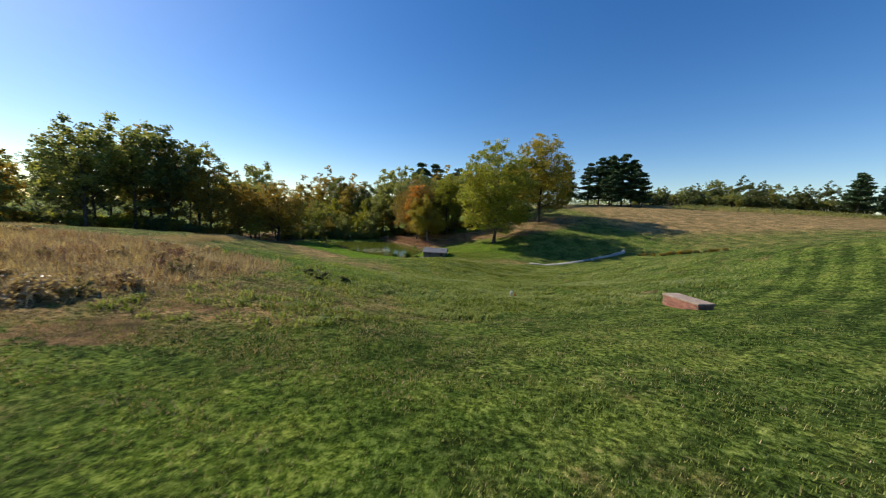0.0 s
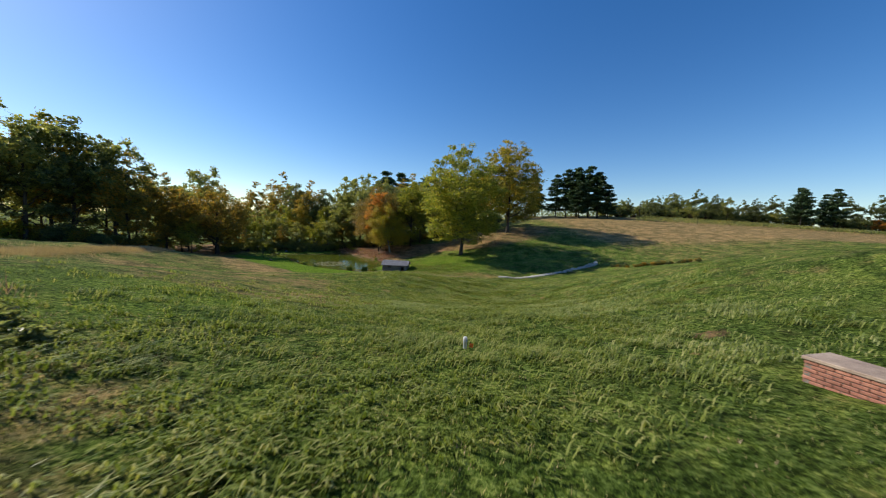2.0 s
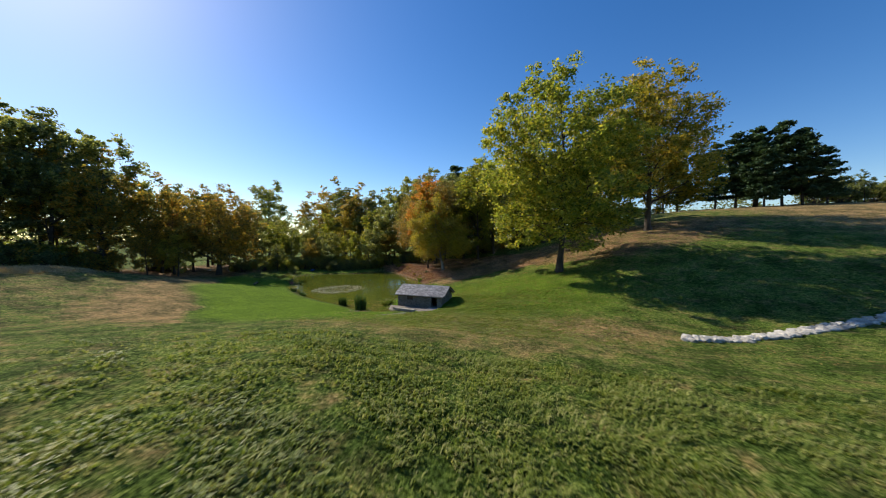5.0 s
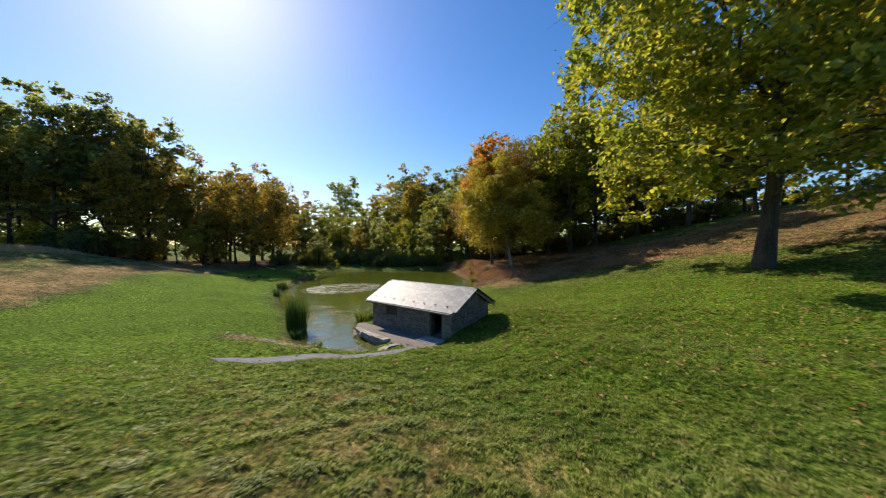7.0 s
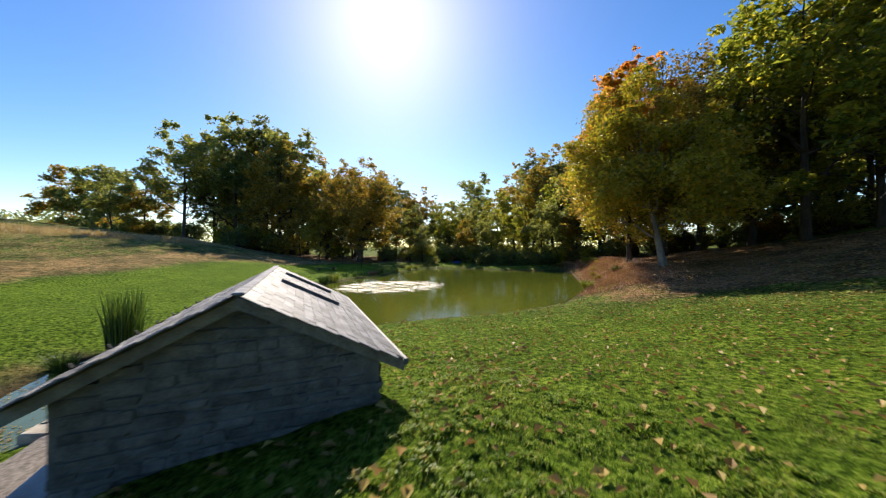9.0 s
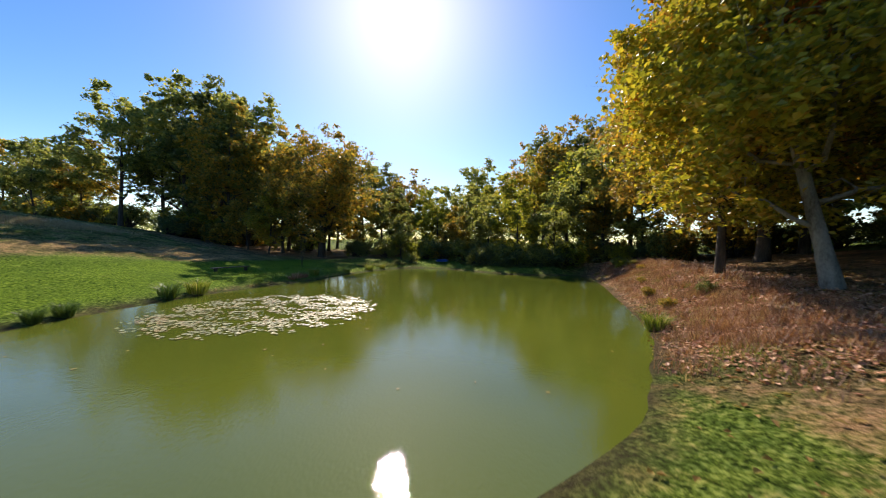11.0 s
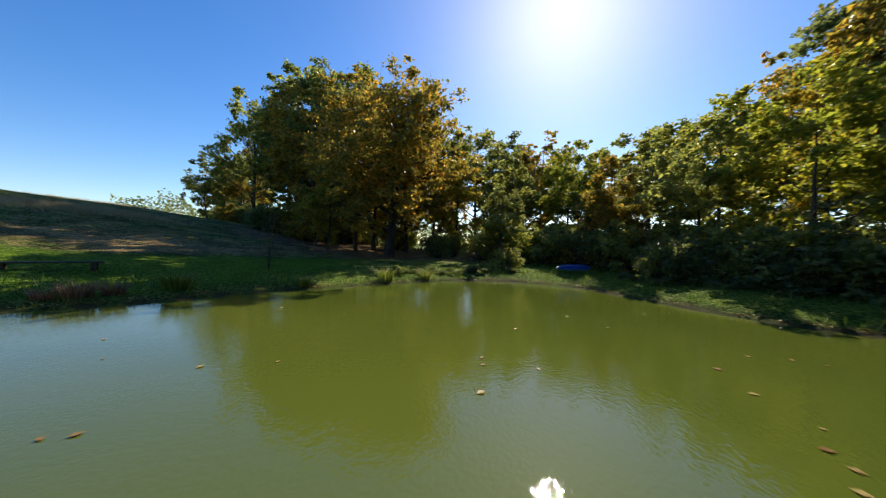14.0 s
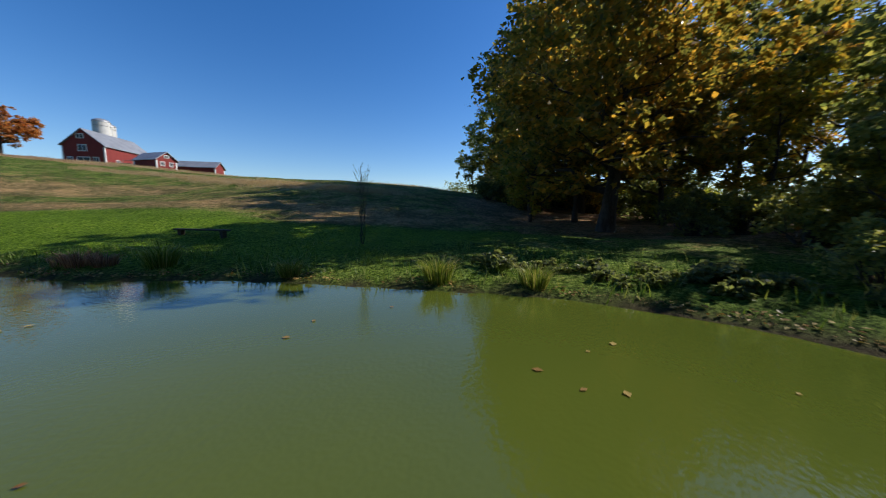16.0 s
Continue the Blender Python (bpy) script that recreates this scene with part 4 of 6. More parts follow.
def utility_pole(x, y):
    """A timber pole with one crossarm and its insulators."""
    pole = thing("utility_pole", "weathered timber utility pole beside the vineyard", "utility pole", Matrix.Translation(on_ground(x, y)))
    part("shaft", mesh_from("shaft", *tube([(0, 0, -0.5), (0, 0, 4), (0, 0, 8.6)], [0.17, 0.15, 0.11], 8), DARK_WOOD, True), None, pole)
    part("crossarm", boxes(((-0.9, -0.06, 7.9), (0.9, 0.06, 8.05))), DARK_WOOD, pole)
    for a in (-0.8, 0.0, 0.8):
        part("insulator", boxes(((a - 0.05, -0.05, 8.05), (a + 0.05, 0.05, 8.22))), CONCRETE, pole)


utility_pole(119, 166)


def vine_row(x0, y0, x1, y1, seed):
    """A trellised row of vines between two ends."""
    rng = np.random.RandomState(seed)
    row = thing("vine_row", "trellised row of green vines on the far field", "vine row", Matrix.Translation(on_ground(x0, y0)), "vine rows")
    n = 900
    s = rng.uniform(0, 1, n)
    x, y = x0 + (x1 - x0) * s, y0 + (y1 - y0) * s
    base = np.array(on_ground(x0, y0))
    places = np.stack([x, y, height(x, y) + rng.uniform(0.4, 1.7, n)], -1) + rng.normal(size=(n, 3)) * (0.15, 0.15, 0.05) - base
    part("vines", mesh_from("vines", *leaf_cards(rng, places, 0.45), GREEN), None, row)
    posts = []
    for k in range(9):
        px, py = x0 + (x1 - x0) * k / 8, y0 + (y1 - y0) * k / 8
        z = float(height([px], [py])[0])
        v, f = tube([(px - base[0], py - base[1], z - 0.3 - base[2]), (px - base[0], py - base[1], z + 1.8 - base[2])], [0.05, 0.05], 5)
        part("post", mesh_from("post", v, f, DARK_WOOD), None, row)


for k in range(9):
    vine_row(104 + 3 * k, 150 + 3.2 * k, 215 + 3 * k, 128 + 3.2 * k, 200 + k)


# ---- the springhouse ----
def shared_block(name, sx, sy, sz, material, seed, wobble=0.12):
    """A rough-edged block, 1 piece for many objects to share."""
    rng = random.Random(seed)
    bm = bmesh.new()
    box(bm, (-sx / 2, -sy / 2, -sz / 2), (sx / 2, sy / 2, sz / 2), min(sx, sy, sz) * 0.16)
    for v in bm.verts:
        v.co += Vector((rng.uniform(-1, 1) * sx, rng.uniform(-1, 1) * sy * 0.6, rng.uniform(-1, 1) * sz)) * wobble * 0.5
    me = bpy.data.meshes.new(name)
    bm.to_mesh(me)
    bm.free()
    me.materials.append(material)
    return me


def prism(profile, lo, hi):
    """A profile in (x, z) carried along y from lo to hi."""
    bm = bmesh.new()
    a = [bm.verts.new((x, lo, z)) for x, z in profile]
    b = [bm.verts.new((x, hi, z)) for x, z in profile]
    bm.faces.new(a)
    bm.faces.new(b[::-1])
    for i in range(len(a)):
        j = (i + 1) % len(a)
        bm.faces.new((a[i], b[i], b[j], a[j]))
    bmesh.ops.recalc_face_normals(bm, faces=bm.faces[:])
    return bm


def pierced_wall(xs, zs, empty, y0, y1):
    """One wall in the plane of x and z, with the named cells of its grid left open right through."""
    bm = bmesh.new()
    verts = {}

    def at(i, k, y):
        key = (i, k, y)
        if key not in verts:
            verts[key] = bm.verts.new((xs[i], y, zs[k]))
        return verts[key]

    full = {(i, k) for i in range(len(xs) - 1) for k in range(len(zs) - 1)} - empty
    for i, k in sorted(full):
        bm.faces.new((at(i, k, y0), at(i + 1, k, y0), at(i + 1, k + 1, y0), at(i, k + 1, y0)))
        bm.faces.new((at(i, k, y1), at(i, k + 1, y1), at(i + 1, k + 1, y1), at(i + 1, k, y1)))
        for di, dk, a, b in ((-1, 0, (i, k), (i, k + 1)), (1, 0, (i + 1, k), (i + 1, k + 1)), (0, -1, (i, k), (i + 1, k)), (0, 1, (i, k + 1), (i + 1, k + 1))):
            if (i + di, k + dk) not in full:
                bm.faces.new((at(*a, y0), at(*b, y0), at(*b, y1), at(*a, y1)))
    bmesh.ops.recalc_face_normals(bm, faces=bm.faces[:])
    return bm


WALL_X, WALL_Y, WALL_H, RISE, EAVE = 2.98, 1.72, 1.52, 1.02, 1.41  # half length, half depth, wall height, roof rise, eave height over the floor
DOOR = (1.60, 2.42, 1.36)  # the doorway in the front wall: from, to, height
VENT = (-1.75, -0.85, 0.72, 1.22)  # the shuttered opening


def build_springhouse():
    house = thing("springhouse", "small grey fieldstone springhouse with a slate gable roof beside the pond", "springhouse", HOUSE)
    t = 0.4
    low = -0.6
    walls = {"front": part("wall", pierced_wall((-WALL_X, VENT[0], VENT[1], DOOR[0], DOOR[1], WALL_X), (low, 0.0, VENT[2], VENT[3], DOOR[2], WALL_H),
                                                 {(1, 2), (3, 1), (3, 2), (3, 3)}, -WALL_Y, -WALL_Y + t), MORTAR, house)}
    walls["back"] = part("wall", boxes(((-WALL_X, WALL_Y - t, low), (WALL_X, WALL_Y, WALL_H)), bevel=0), MORTAR, house)
    slope = RISE / 2.0
    for side in (-1, 1):
        profile = [(-WALL_Y + t, low), (WALL_Y - t, low), (WALL_Y - t, WALL_H + slope * t * 0.6), (0, WALL_H + slope * WALL_Y - 0.06), (-WALL_Y + t, WALL_H + slope * t * 0.6)]
        bm = prism(profile, WALL_X - t, WALL_X)
        bmesh.ops.rotate(bm, cent=(0, 0, 0), matrix=Matrix.Rotation(radians(-90), 3, "Z"), verts=bm.verts[:])
        if side < 0:
            bmesh.ops.rotate(bm, cent=(0, 0, 0), matrix=Matrix.Rotation(radians(180), 3, "Z"), verts=bm.verts[:])
        walls[side] = part("wall", bm, MORTAR, house)
    part("floor_slab", boxes(((-WALL_X + t, -WALL_Y + t, -0.1), (WALL_X - t, WALL_Y - t, 0.0))), CONCRETE, house)
    # shutter of the small opening, door frame
    part("shutter", boxes(*[((VENT[0] + 0.02 + i * 0.17, -WALL_Y + 0.12, VENT[2] + 0.01), (VENT[0] + 0.18 + i * 0.17, -WALL_Y + 0.16, VENT[3] - 0.01)) for i in range(5)]), DARK_WOOD, house, "dark board shutter")
    frame_bm = boxes(((DOOR[0], -WALL_Y + 0.08, 0), (DOOR[0] + 0.07, -WALL_Y + 0.2, DOOR[2])), ((DOOR[1] - 0.07, -WALL_Y + 0.08, 0), (DOOR[1], -WALL_Y + 0.2, DOOR[2])),
                     ((DOOR[0] + 0.07, -WALL_Y + 0.08, DOOR[2] - 0.08), (DOOR[1] - 0.07, -WALL_Y + 0.2, DOOR[2])))
    part("door_frame", frame_bm, DARK_WOOD, house, "dark timber door frame")
    # roof: two sloping decks, barge boards, ridge cap
    roof_x, reach = 3.25, 2.0
    for side in (-1, 1):
        deck = prism([(0, EAVE + RISE), (side * reach, EAVE), (side * reach, EAVE - 0.07), (0, EAVE + RISE - 0.07)], -roof_x, roof_x)
        bmesh.ops.rotate(deck, cent=(0, 0, 0), matrix=Matrix.Rotation(radians(-90), 3, "Z"), verts=deck.verts[:])
        deck_ob = part("roof_slope", deck, DARK_WOOD, house)
        tilt = math.atan2(RISE, reach)
        long = math.hypot(RISE, reach)
        slates = [shared_block("slate", 0.354, 0.30, 0.016, SLATE, 70 + k, 0.02) for k in range(4)]
        rows, cols = 14, 18
        rng = random.Random(5 + side)
        for r in range(rows):
            for c in range(-1, cols):
                x0 = -roof_x - 0.02 + (c + 0.5 + 0.5 * (r % 2)) * (2 * roof_x + 0.04) / cols
                if x0 < -roof_x or x0 > roof_x + 0.02:
                    continue
                down = long - 0.13 - r * (long - 0.2) / rows
                ob = new("slate", slates[rng.randrange(4)])
                ob.parent = deck_ob
                # slates slope with the deck (turned a quarter, so y is the other way about)
                y, z = -side * down * math.cos(tilt), EAVE + RISE - down * math.sin(tilt)
                ob.matrix_local = pose(x0, y, z + 0.022 + rng.uniform(0, 0.006)) @ pose(0, 0, 0, math.degrees(tilt) * (1 if side > 0 else -1) + (3.0 if side > 0 else -3.0), 0, rng.uniform(-0.6, 0.6))
        for end in (-1, 1):
            barge = prism([(side * 0.0, EAVE + RISE - 0.03), (side * (reach + 0.02), EAVE - 0.03), (side * (reach + 0.02), EAVE - 0.17), (side * 0.0, EAVE + RISE - 0.17)],
                          end * (roof_x - 0.035), end * roof_x + end * 0.003)
            bmesh.ops.rotate(barge, cent=(0, 0, 0), matrix=Matrix.Rotation(radians(-90), 3, "Z"), verts=barge.verts[:])
            part("barge_board", barge, GREY_WOOD, house)
        y = -side * (reach + 0.05)
        gut = boxes(((-roof_x, y - 0.045, EAVE - 0.10), (roof_x, y + 0.045, EAVE - 0.01)), bevel=0.02)
        part("eave_board", gut, LEAD, house)
    part("ridge_cap", boxes(((-roof_x, -0.07, EAVE + RISE - 0.01), (roof_x, 0.07, EAVE + RISE + 0.03)), bevel=0.015), SLATE, house)
    # black snow guards over the front eave, two low vents on the far slope
    tilt = math.degrees(math.atan2(RISE, reach))
    for k in range(8):
        bm = boxes(((-0.02, -0.05, 0.0), (0.02, 0.10, 0.02)), ((-0.035, -0.06, 0.0), (0.035, -0.035, 0.10)), bevel=0.006)
        ob = part("snow_guard", bm, IRON, house, "black iron snow guard")
        ob.matrix_local = pose(-2.75 + k * 0.78, -1.62, EAVE + RISE * (1 - 1.62 / reach) + 0.045, tilt, 0, 0) @ Matrix.Scale(0.72, 4)
    for x in (-1.7, 0.35):
        bm = boxes(((-0.10, -0.62, 0.0), (0.10, 0.62, 0.085)), bevel=0.012)
        ob = part("roof_vent", bm, LEAD, house, "low dark lead-covered roof vent")
        ob.matrix_local = pose(x, 0.85, EAVE + RISE * (1 - 0.85 / reach) + 0.02, -tilt, 0, 0)
    # stones of the walls
    blocks = [shared_block("stone", sx, 0.09, sz, STONE, 90 + k, 0.24) for k, (sx, sz) in enumerate(((0.42, 0.15), (0.28, 0.10), (0.60, 0.13), (0.20, 0.13), (0.36, 0.08)))]
    widths = (0.42, 0.28, 0.60, 0.20, 0.36)
    rng = random.Random(8)

    def lay(wall, along, top_at, skip, put):
        z = -0.02
        while z < 2.5:
            x = -along + rng.uniform(0, 0.1)
            while x < along - 0.08:
                k = rng.randrange(5)
                w = widths[k]
                cx = x + w / 2
                x += w + 0.025
                if cx + w * 0.45 > along or z + 0.09 > top_at(cx) or skip(cx, w, z):
                    continue
                ob = new("stone", blocks[k])
                ob.parent = wall
                ob.matrix_local = put(cx, z + 0.07) @ pose(0, rng.uniform(-0.004, 0.012), 0, 0, rng.uniform(-4, 4), 0) @ pose(0, 0, rng.uniform(-0.025, 0.025))
            z += rng.uniform(0.145, 0.165)

    in_door = lambda x, w, z: (DOOR[0] - w / 2 < x < DOOR[1] + w / 2 and z < DOOR[2] + 0.02) or (VENT[0] - w / 2 < x < VENT[1] + w / 2 and VENT[2] - 0.1 < z < VENT[3])
    lay(walls["front"], WALL_X, lambda x: WALL_H - 0.08, in_door, lambda x, z: pose(x, -WALL_Y + 0.002, z))
    gable = lambda y: WALL_H - 0.05 + slope * (WALL_Y - abs(y)) - 0.1
    lay(walls[1], WALL_Y, gable, lambda *a: False, lambda y, z: pose(WALL_X + 0.002, y, z, 0, 0, 90))
    lay(walls["back"], WALL_X, lambda x: WALL_H - 0.08, lambda *a: False, lambda x, z: pose(x, WALL_Y + 0.012, z, 0, 0, 180))


build_springhouse()


# ---- paving, path and edging by the springhouse ----
def ribbon(points, widths, lift, steps=8):
    """A strip on the ground along points."""
    p = np.array(points, float)
    s = np.linspace(0, len(p) - 1, (len(p) - 1) * steps + 1)
    x, y = (weights(range(len(p)), s) @ p[:, k] for k in (0, 1))
    w = np.interp(s, range(len(p)), widths)
    tx, ty = np.gradient(x), np.gradient(y)
    n = np.hypot(tx, ty)
    across = np.linspace(-1, 1, 7)
    gx = x[:, None] - ty[:, None] / n[:, None] * w[:, None] * across
    gy = y[:, None] + tx[:, None] / n[:, None] * w[:, None] * across
    gz = height(gx.ravel(), gy.ravel()).reshape(gx.shape) + lift * (1 - np.abs(across) ** 4 * 1.3)
    m = len(across)
    i, k = np.meshgrid(np.arange(len(s) - 1), np.arange(m - 1), indexing="ij")
    a = i * m + k
    return np.stack([gx, gy, gz], -1).reshape(-1, 3), np.stack([a, a + m, a + m + 1, a + 1], -1).reshape(-1, 4)


v, f = ribbon(PATH_LINE, [0.12, 0.30, 0.42, 0.55, 0.66, 0.70, 0.66, 0.62, 0.6], 0.05)
tagged(new("path", mesh_from("path", v, f, GRAVEL, True)), "narrow grey gravel path through the grass", "path", kind="structure")
v, f = ribbon([(0.7, 85.9), (-1, 86.25), (-3, 86.65), (-5, 87.15), (-5.7, 87.6)], [0.75, 1.05, 1.0, 0.8, 0.5], 0.10)
tagged(new("pavement", mesh_from("pavement", v, f, EARTH_GRAVEL, True)), "gravelled apron in front of the springhouse", "pavement", kind="structure")
slab = thing("door_slab", "pale concrete slab in front of the springhouse door", "slab", HOUSE)
part("slab", boxes(((1.45, -2.55, -0.2), (2.75, -1.76, 0.03)), bevel=0.02), CONCRETE, slab)


def stone_edge(points, label, wide, tall, count):
    """A low dry wall of flat stones along a line."""
    edge = thing("stone_edging", label, "stone edging", Matrix.Translation((points[0][0], points[0][1], 0.0)))
    rng = random.Random(count)
    p = np.array(points, float)
    lengths = np.concatenate([[0], np.cumsum(np.hypot(*np.diff(p, axis=0).T))])
    for layer in range(2):
        for k in range(count):
            s = lengths[-1] * (k + 0.5 + 0.25 * layer) / (count + 0.25)
            x, y = np.interp(s, lengths, p[:, 0]), np.interp(s, lengths, p[:, 1])
            x2, y2 = np.interp(s + 0.05, lengths, p[:, 0]), np.interp(s + 0.05, lengths, p[:, 1])
            turn = math.degrees(math.atan2(y2 - y, x2 - x + 1e-6))
            bm = bmesh.new()
            w = lengths[-1] / count * rng.uniform(0.85, 1.05)
            box(bm, (-w / 2, -wide / 2, -tall / 2), (w / 2, wide / 2, tall / 2), 0.02)
            for vert in bm.verts:
                vert.co += Vector((rng.uniform(-1, 1) * 0.03, rng.uniform(-1, 1) * 0.04, rng.uniform(-1, 1) * 0.012))
            ob = part("stone", bm, PAVING, edge)
            ob.matrix_local = pose(x - points[0][0], y - points[0][1], 0.12 + tall * (layer + 0.5), rng.uniform(-2, 2), rng.uniform(-2, 2), turn + rng.uniform(-6, 6))


stone_edge([(-2, 85.6), (-3, 85.9), (-4.2, 86.2), (-5.1, 86.7)], "low edging of flat stones between the pool and the apron", 0.36, 0.15, 8)
stone_edge([(-1.3, 85.8), (-1.55, 84.8), (-1.15, 83.6)], "low edging of long flat stones beside the gravel path", 0.34, 0.11, 3)

def scattered_stones():
    pile = thing("loose_stones", "loose flat stones lying on the gravel apron", "stones", Matrix.Translation((-1.0, 84.0, 0.4)))
    rng = random.Random(12)
    for k in range(34):
        bm = bmesh.new()
        w = rng.uniform(0.08, 0.26)
        box(bm, (-w, -w * 0.6, -0.03), (w, w * 0.6, 0.03), 0.015)
        for v in bm.verts:
            v.co += Vector((rng.uniform(-1, 1), rng.uniform(-1, 1), 0)) * w * 0.2
        s = rng.random()
        x, y = np.interp(s, (0, 0.4, 1), (-2.6, -0.4, 0.2)) + rng.uniform(-0.5, 0.5), np.interp(s, (0, 0.4, 1), (81.6, 83.6, 85.6)) + rng.uniform(-0.5, 0.5)
        ob = part("stone", bm, PAVING, pile)
        ob.matrix_world = Matrix.Translation(on_ground(x, y, -0.055)) @ pose(0, 0, 0, rng.uniform(-5, 5), rng.uniform(-5, 5), rng.uniform(0, 360))
        ob.matrix_parent_inverse = pile.matrix_world.inverted()


scattered_stones()


def stony_patch():
    pile = thing("rubble", "pale field stones lying in a dry worn patch of the lawn", "stones", Matrix.Translation(on_ground(-5.4, 82.0)))
    rng = random.Random(31)
    shapes = [rock_mesh("stone", 0.05 + 0.025 * k, 80 + k, PAVING) for k in range(4)]
    back = pile.matrix_world.inverted()
    for k in range(70):
        a, b = rng.gauss(0, 1.25), rng.gauss(0, 0.5)
        x, y = -5.4 + 0.85 * a - 0.53 * b, 82.0 + 0.53 * a + 0.85 * b
        ob = new("stone", shapes[rng.randrange(4)])
        ob.parent = pile
        ob.matrix_local = back @ Matrix.Translation(on_ground(x, y, 0.03)) @ pose(0, 0, 0, rng.uniform(-15, 15), rng.uniform(-15, 15), rng.uniform(0, 360))


# ---- the brick box and the marker post in the upper meadow ----
BOX = Matrix.Translation((10.15, 12.72, float(height([10.15], [12.72])[0]))) @ pose(0, 0, 0, 0, 0, 99)


def build_brick_box():
    top = 10.165 - BOX.translation.z
    house = thing("brick_well_box", "low orange-red brick box with a worn concrete lid in the grass", "well box", BOX)
    long, wide = 0.80, 0.36
    part("core", boxes(((-long + 0.02, -wide + 0.02, -0.5), (long - 0.02, wide - 0.02, top - 0.07)), bevel=0), MORTAR, house)
    brick = shared_block("brick", 0.20, 0.095, 0.06, BRICK, 3, 0.03)
    rng = random.Random(4)
    z = top - 0.07 - 0.036
    row = 0
    while z > -0.25:
        for side in (-1, 1):
            for k in range(8):
                x = -long + 0.1 + k * 0.2 + (0.1 if row % 2 else 0)
                if x < long - 0.05:
                    ob = new("brick", brick)
                    ob.parent = house
                    ob.matrix_local = pose(x, side * (wide - 0.045), z, 0, 0, rng.uniform(-1, 1)) @ Matrix.Diagonal((0.95, 1, 1, 1))
            for k in range(3):
                y = -wide + 0.13 + k * 0.23
                ob = new("brick", brick)
                ob.parent = house
                ob.matrix_local = pose(side * (long - 0.045), y, z, 0, 0, 90 + rng.uniform(-1, 1)) @ Matrix.Diagonal((1.08, 1, 1, 1))
        z -= 0.071
        row += 1
    lid = bmesh.new()
    box(lid, (-long - 0.03, -wide - 0.03, top - 0.07), (long + 0.03, wide + 0.03, top), 0.014)
    part("lid", lid, WORN_SLAB, house, "worn brownish concrete lid")


build_brick_box()


def build_post():
    ob = thing("marker_post", "short white plastic marker pipe standing in the grass", "marker post", Matrix.Translation(on_ground(4.1, 17.33)))
    rings = [(0.0, 0.055, -0.2), (0.0, 0.055, 0.20), (0, 0.06, 0.205), (0, 0.06, 0.30), (0, 0.05, 0.33)]
    v, f = tube([(0, 0, z) for _, _, z in rings], [r for _, r, _ in rings], 14)
    part("pipe", mesh_from("pipe", v, f, WHITE_TRIM, True), None, ob)
    bm = bmesh.new()
    bmesh.ops.create_cone(bm, cap_ends=True, segments=14, radius1=0.06, radius2=0.045, depth=0.03, matrix=Matrix.Translation((0, 0, 0.335)))
    part("cap", bm, WHITE_TRIM, ob)


build_post()


def build_flag():
    """A wire stake with a small folded flag of orange plastic."""
    ob = thing("marker_flag", "small orange plastic marker flag on a wire beside the pipe", "flag", Matrix.Translation(on_ground(4.16, 17.02)) @ pose(0, 0, 0, 8, 4, 30))
    part("wire", mesh_from("wire", *tube([(0, 0, -0.1), (0.01, 0, 0.14), (0.0, 0.01, 0.27)], [0.004, 0.004, 0.004], 6), IRON, True), None, ob)
    bm = bmesh.new()
    box(bm, (0.0, -0.003, 0.13), (0.10, 0.003, 0.25), 0.002)
    for v in bm.verts:
        v.co.y += 0.03 * math.sin(v.co.x * 45)
        v.co.z -= 0.25 * v.co.x
    part("flag", bm, FLAG, ob, "creased orange plastic flag")


build_flag()


# ---- dry stream of pale rocks ----
def rock_mesh(name, size, seed, material):
    rng = random.Random(seed)
    bm = bmesh.new()
    bmesh.ops.create_icosphere(bm, subdivisions=1, radius=size)
    for v in bm.verts:
        v.co *= rng.uniform(0.75, 1.15)
        v.co.z *= 0.6
    me = bpy.data.meshes.new(name)
    bm.to_mesh(me)
    bm.free()
    me.materials.append(material)
    return me


def build_rock_line():
    line = thing("rock_channel", "dry drainage channel of pale rocks across the lawn", "rock channel", Matrix.Translation(on_ground(34, 78.5)))
    shapes = [rock_mesh("rock", 0.24 + 0.05 * k, 60 + k, PALE_ROCK) for k in range(5)]
    rng = random.Random(6)
    back = line.matrix_world.inverted()
    for k in range(300):
        s = (k + rng.random()) / 300
        x, y = 21.1 + 28.5 * s, 74.9 + 11.7 * s + 0.8 * math.sin(s * 5)
        wide = 0.35 + 0.5 * s
        x, y = x - 0.38 * rng.uniform(-1, 1) * wide, y + 0.92 * rng.uniform(-1, 1) * wide
        ob = new("rock", shapes[rng.randrange(5)])
        ob.parent = line
        ob.matrix_local = back @ Matrix.Translation(on_ground(x, y, -0.06)) @ pose(0, 0, 0, rng.uniform(-15, 15), rng.uniform(-15, 15), rng.uniform(0, 360))


build_rock_line()
stony_patch()


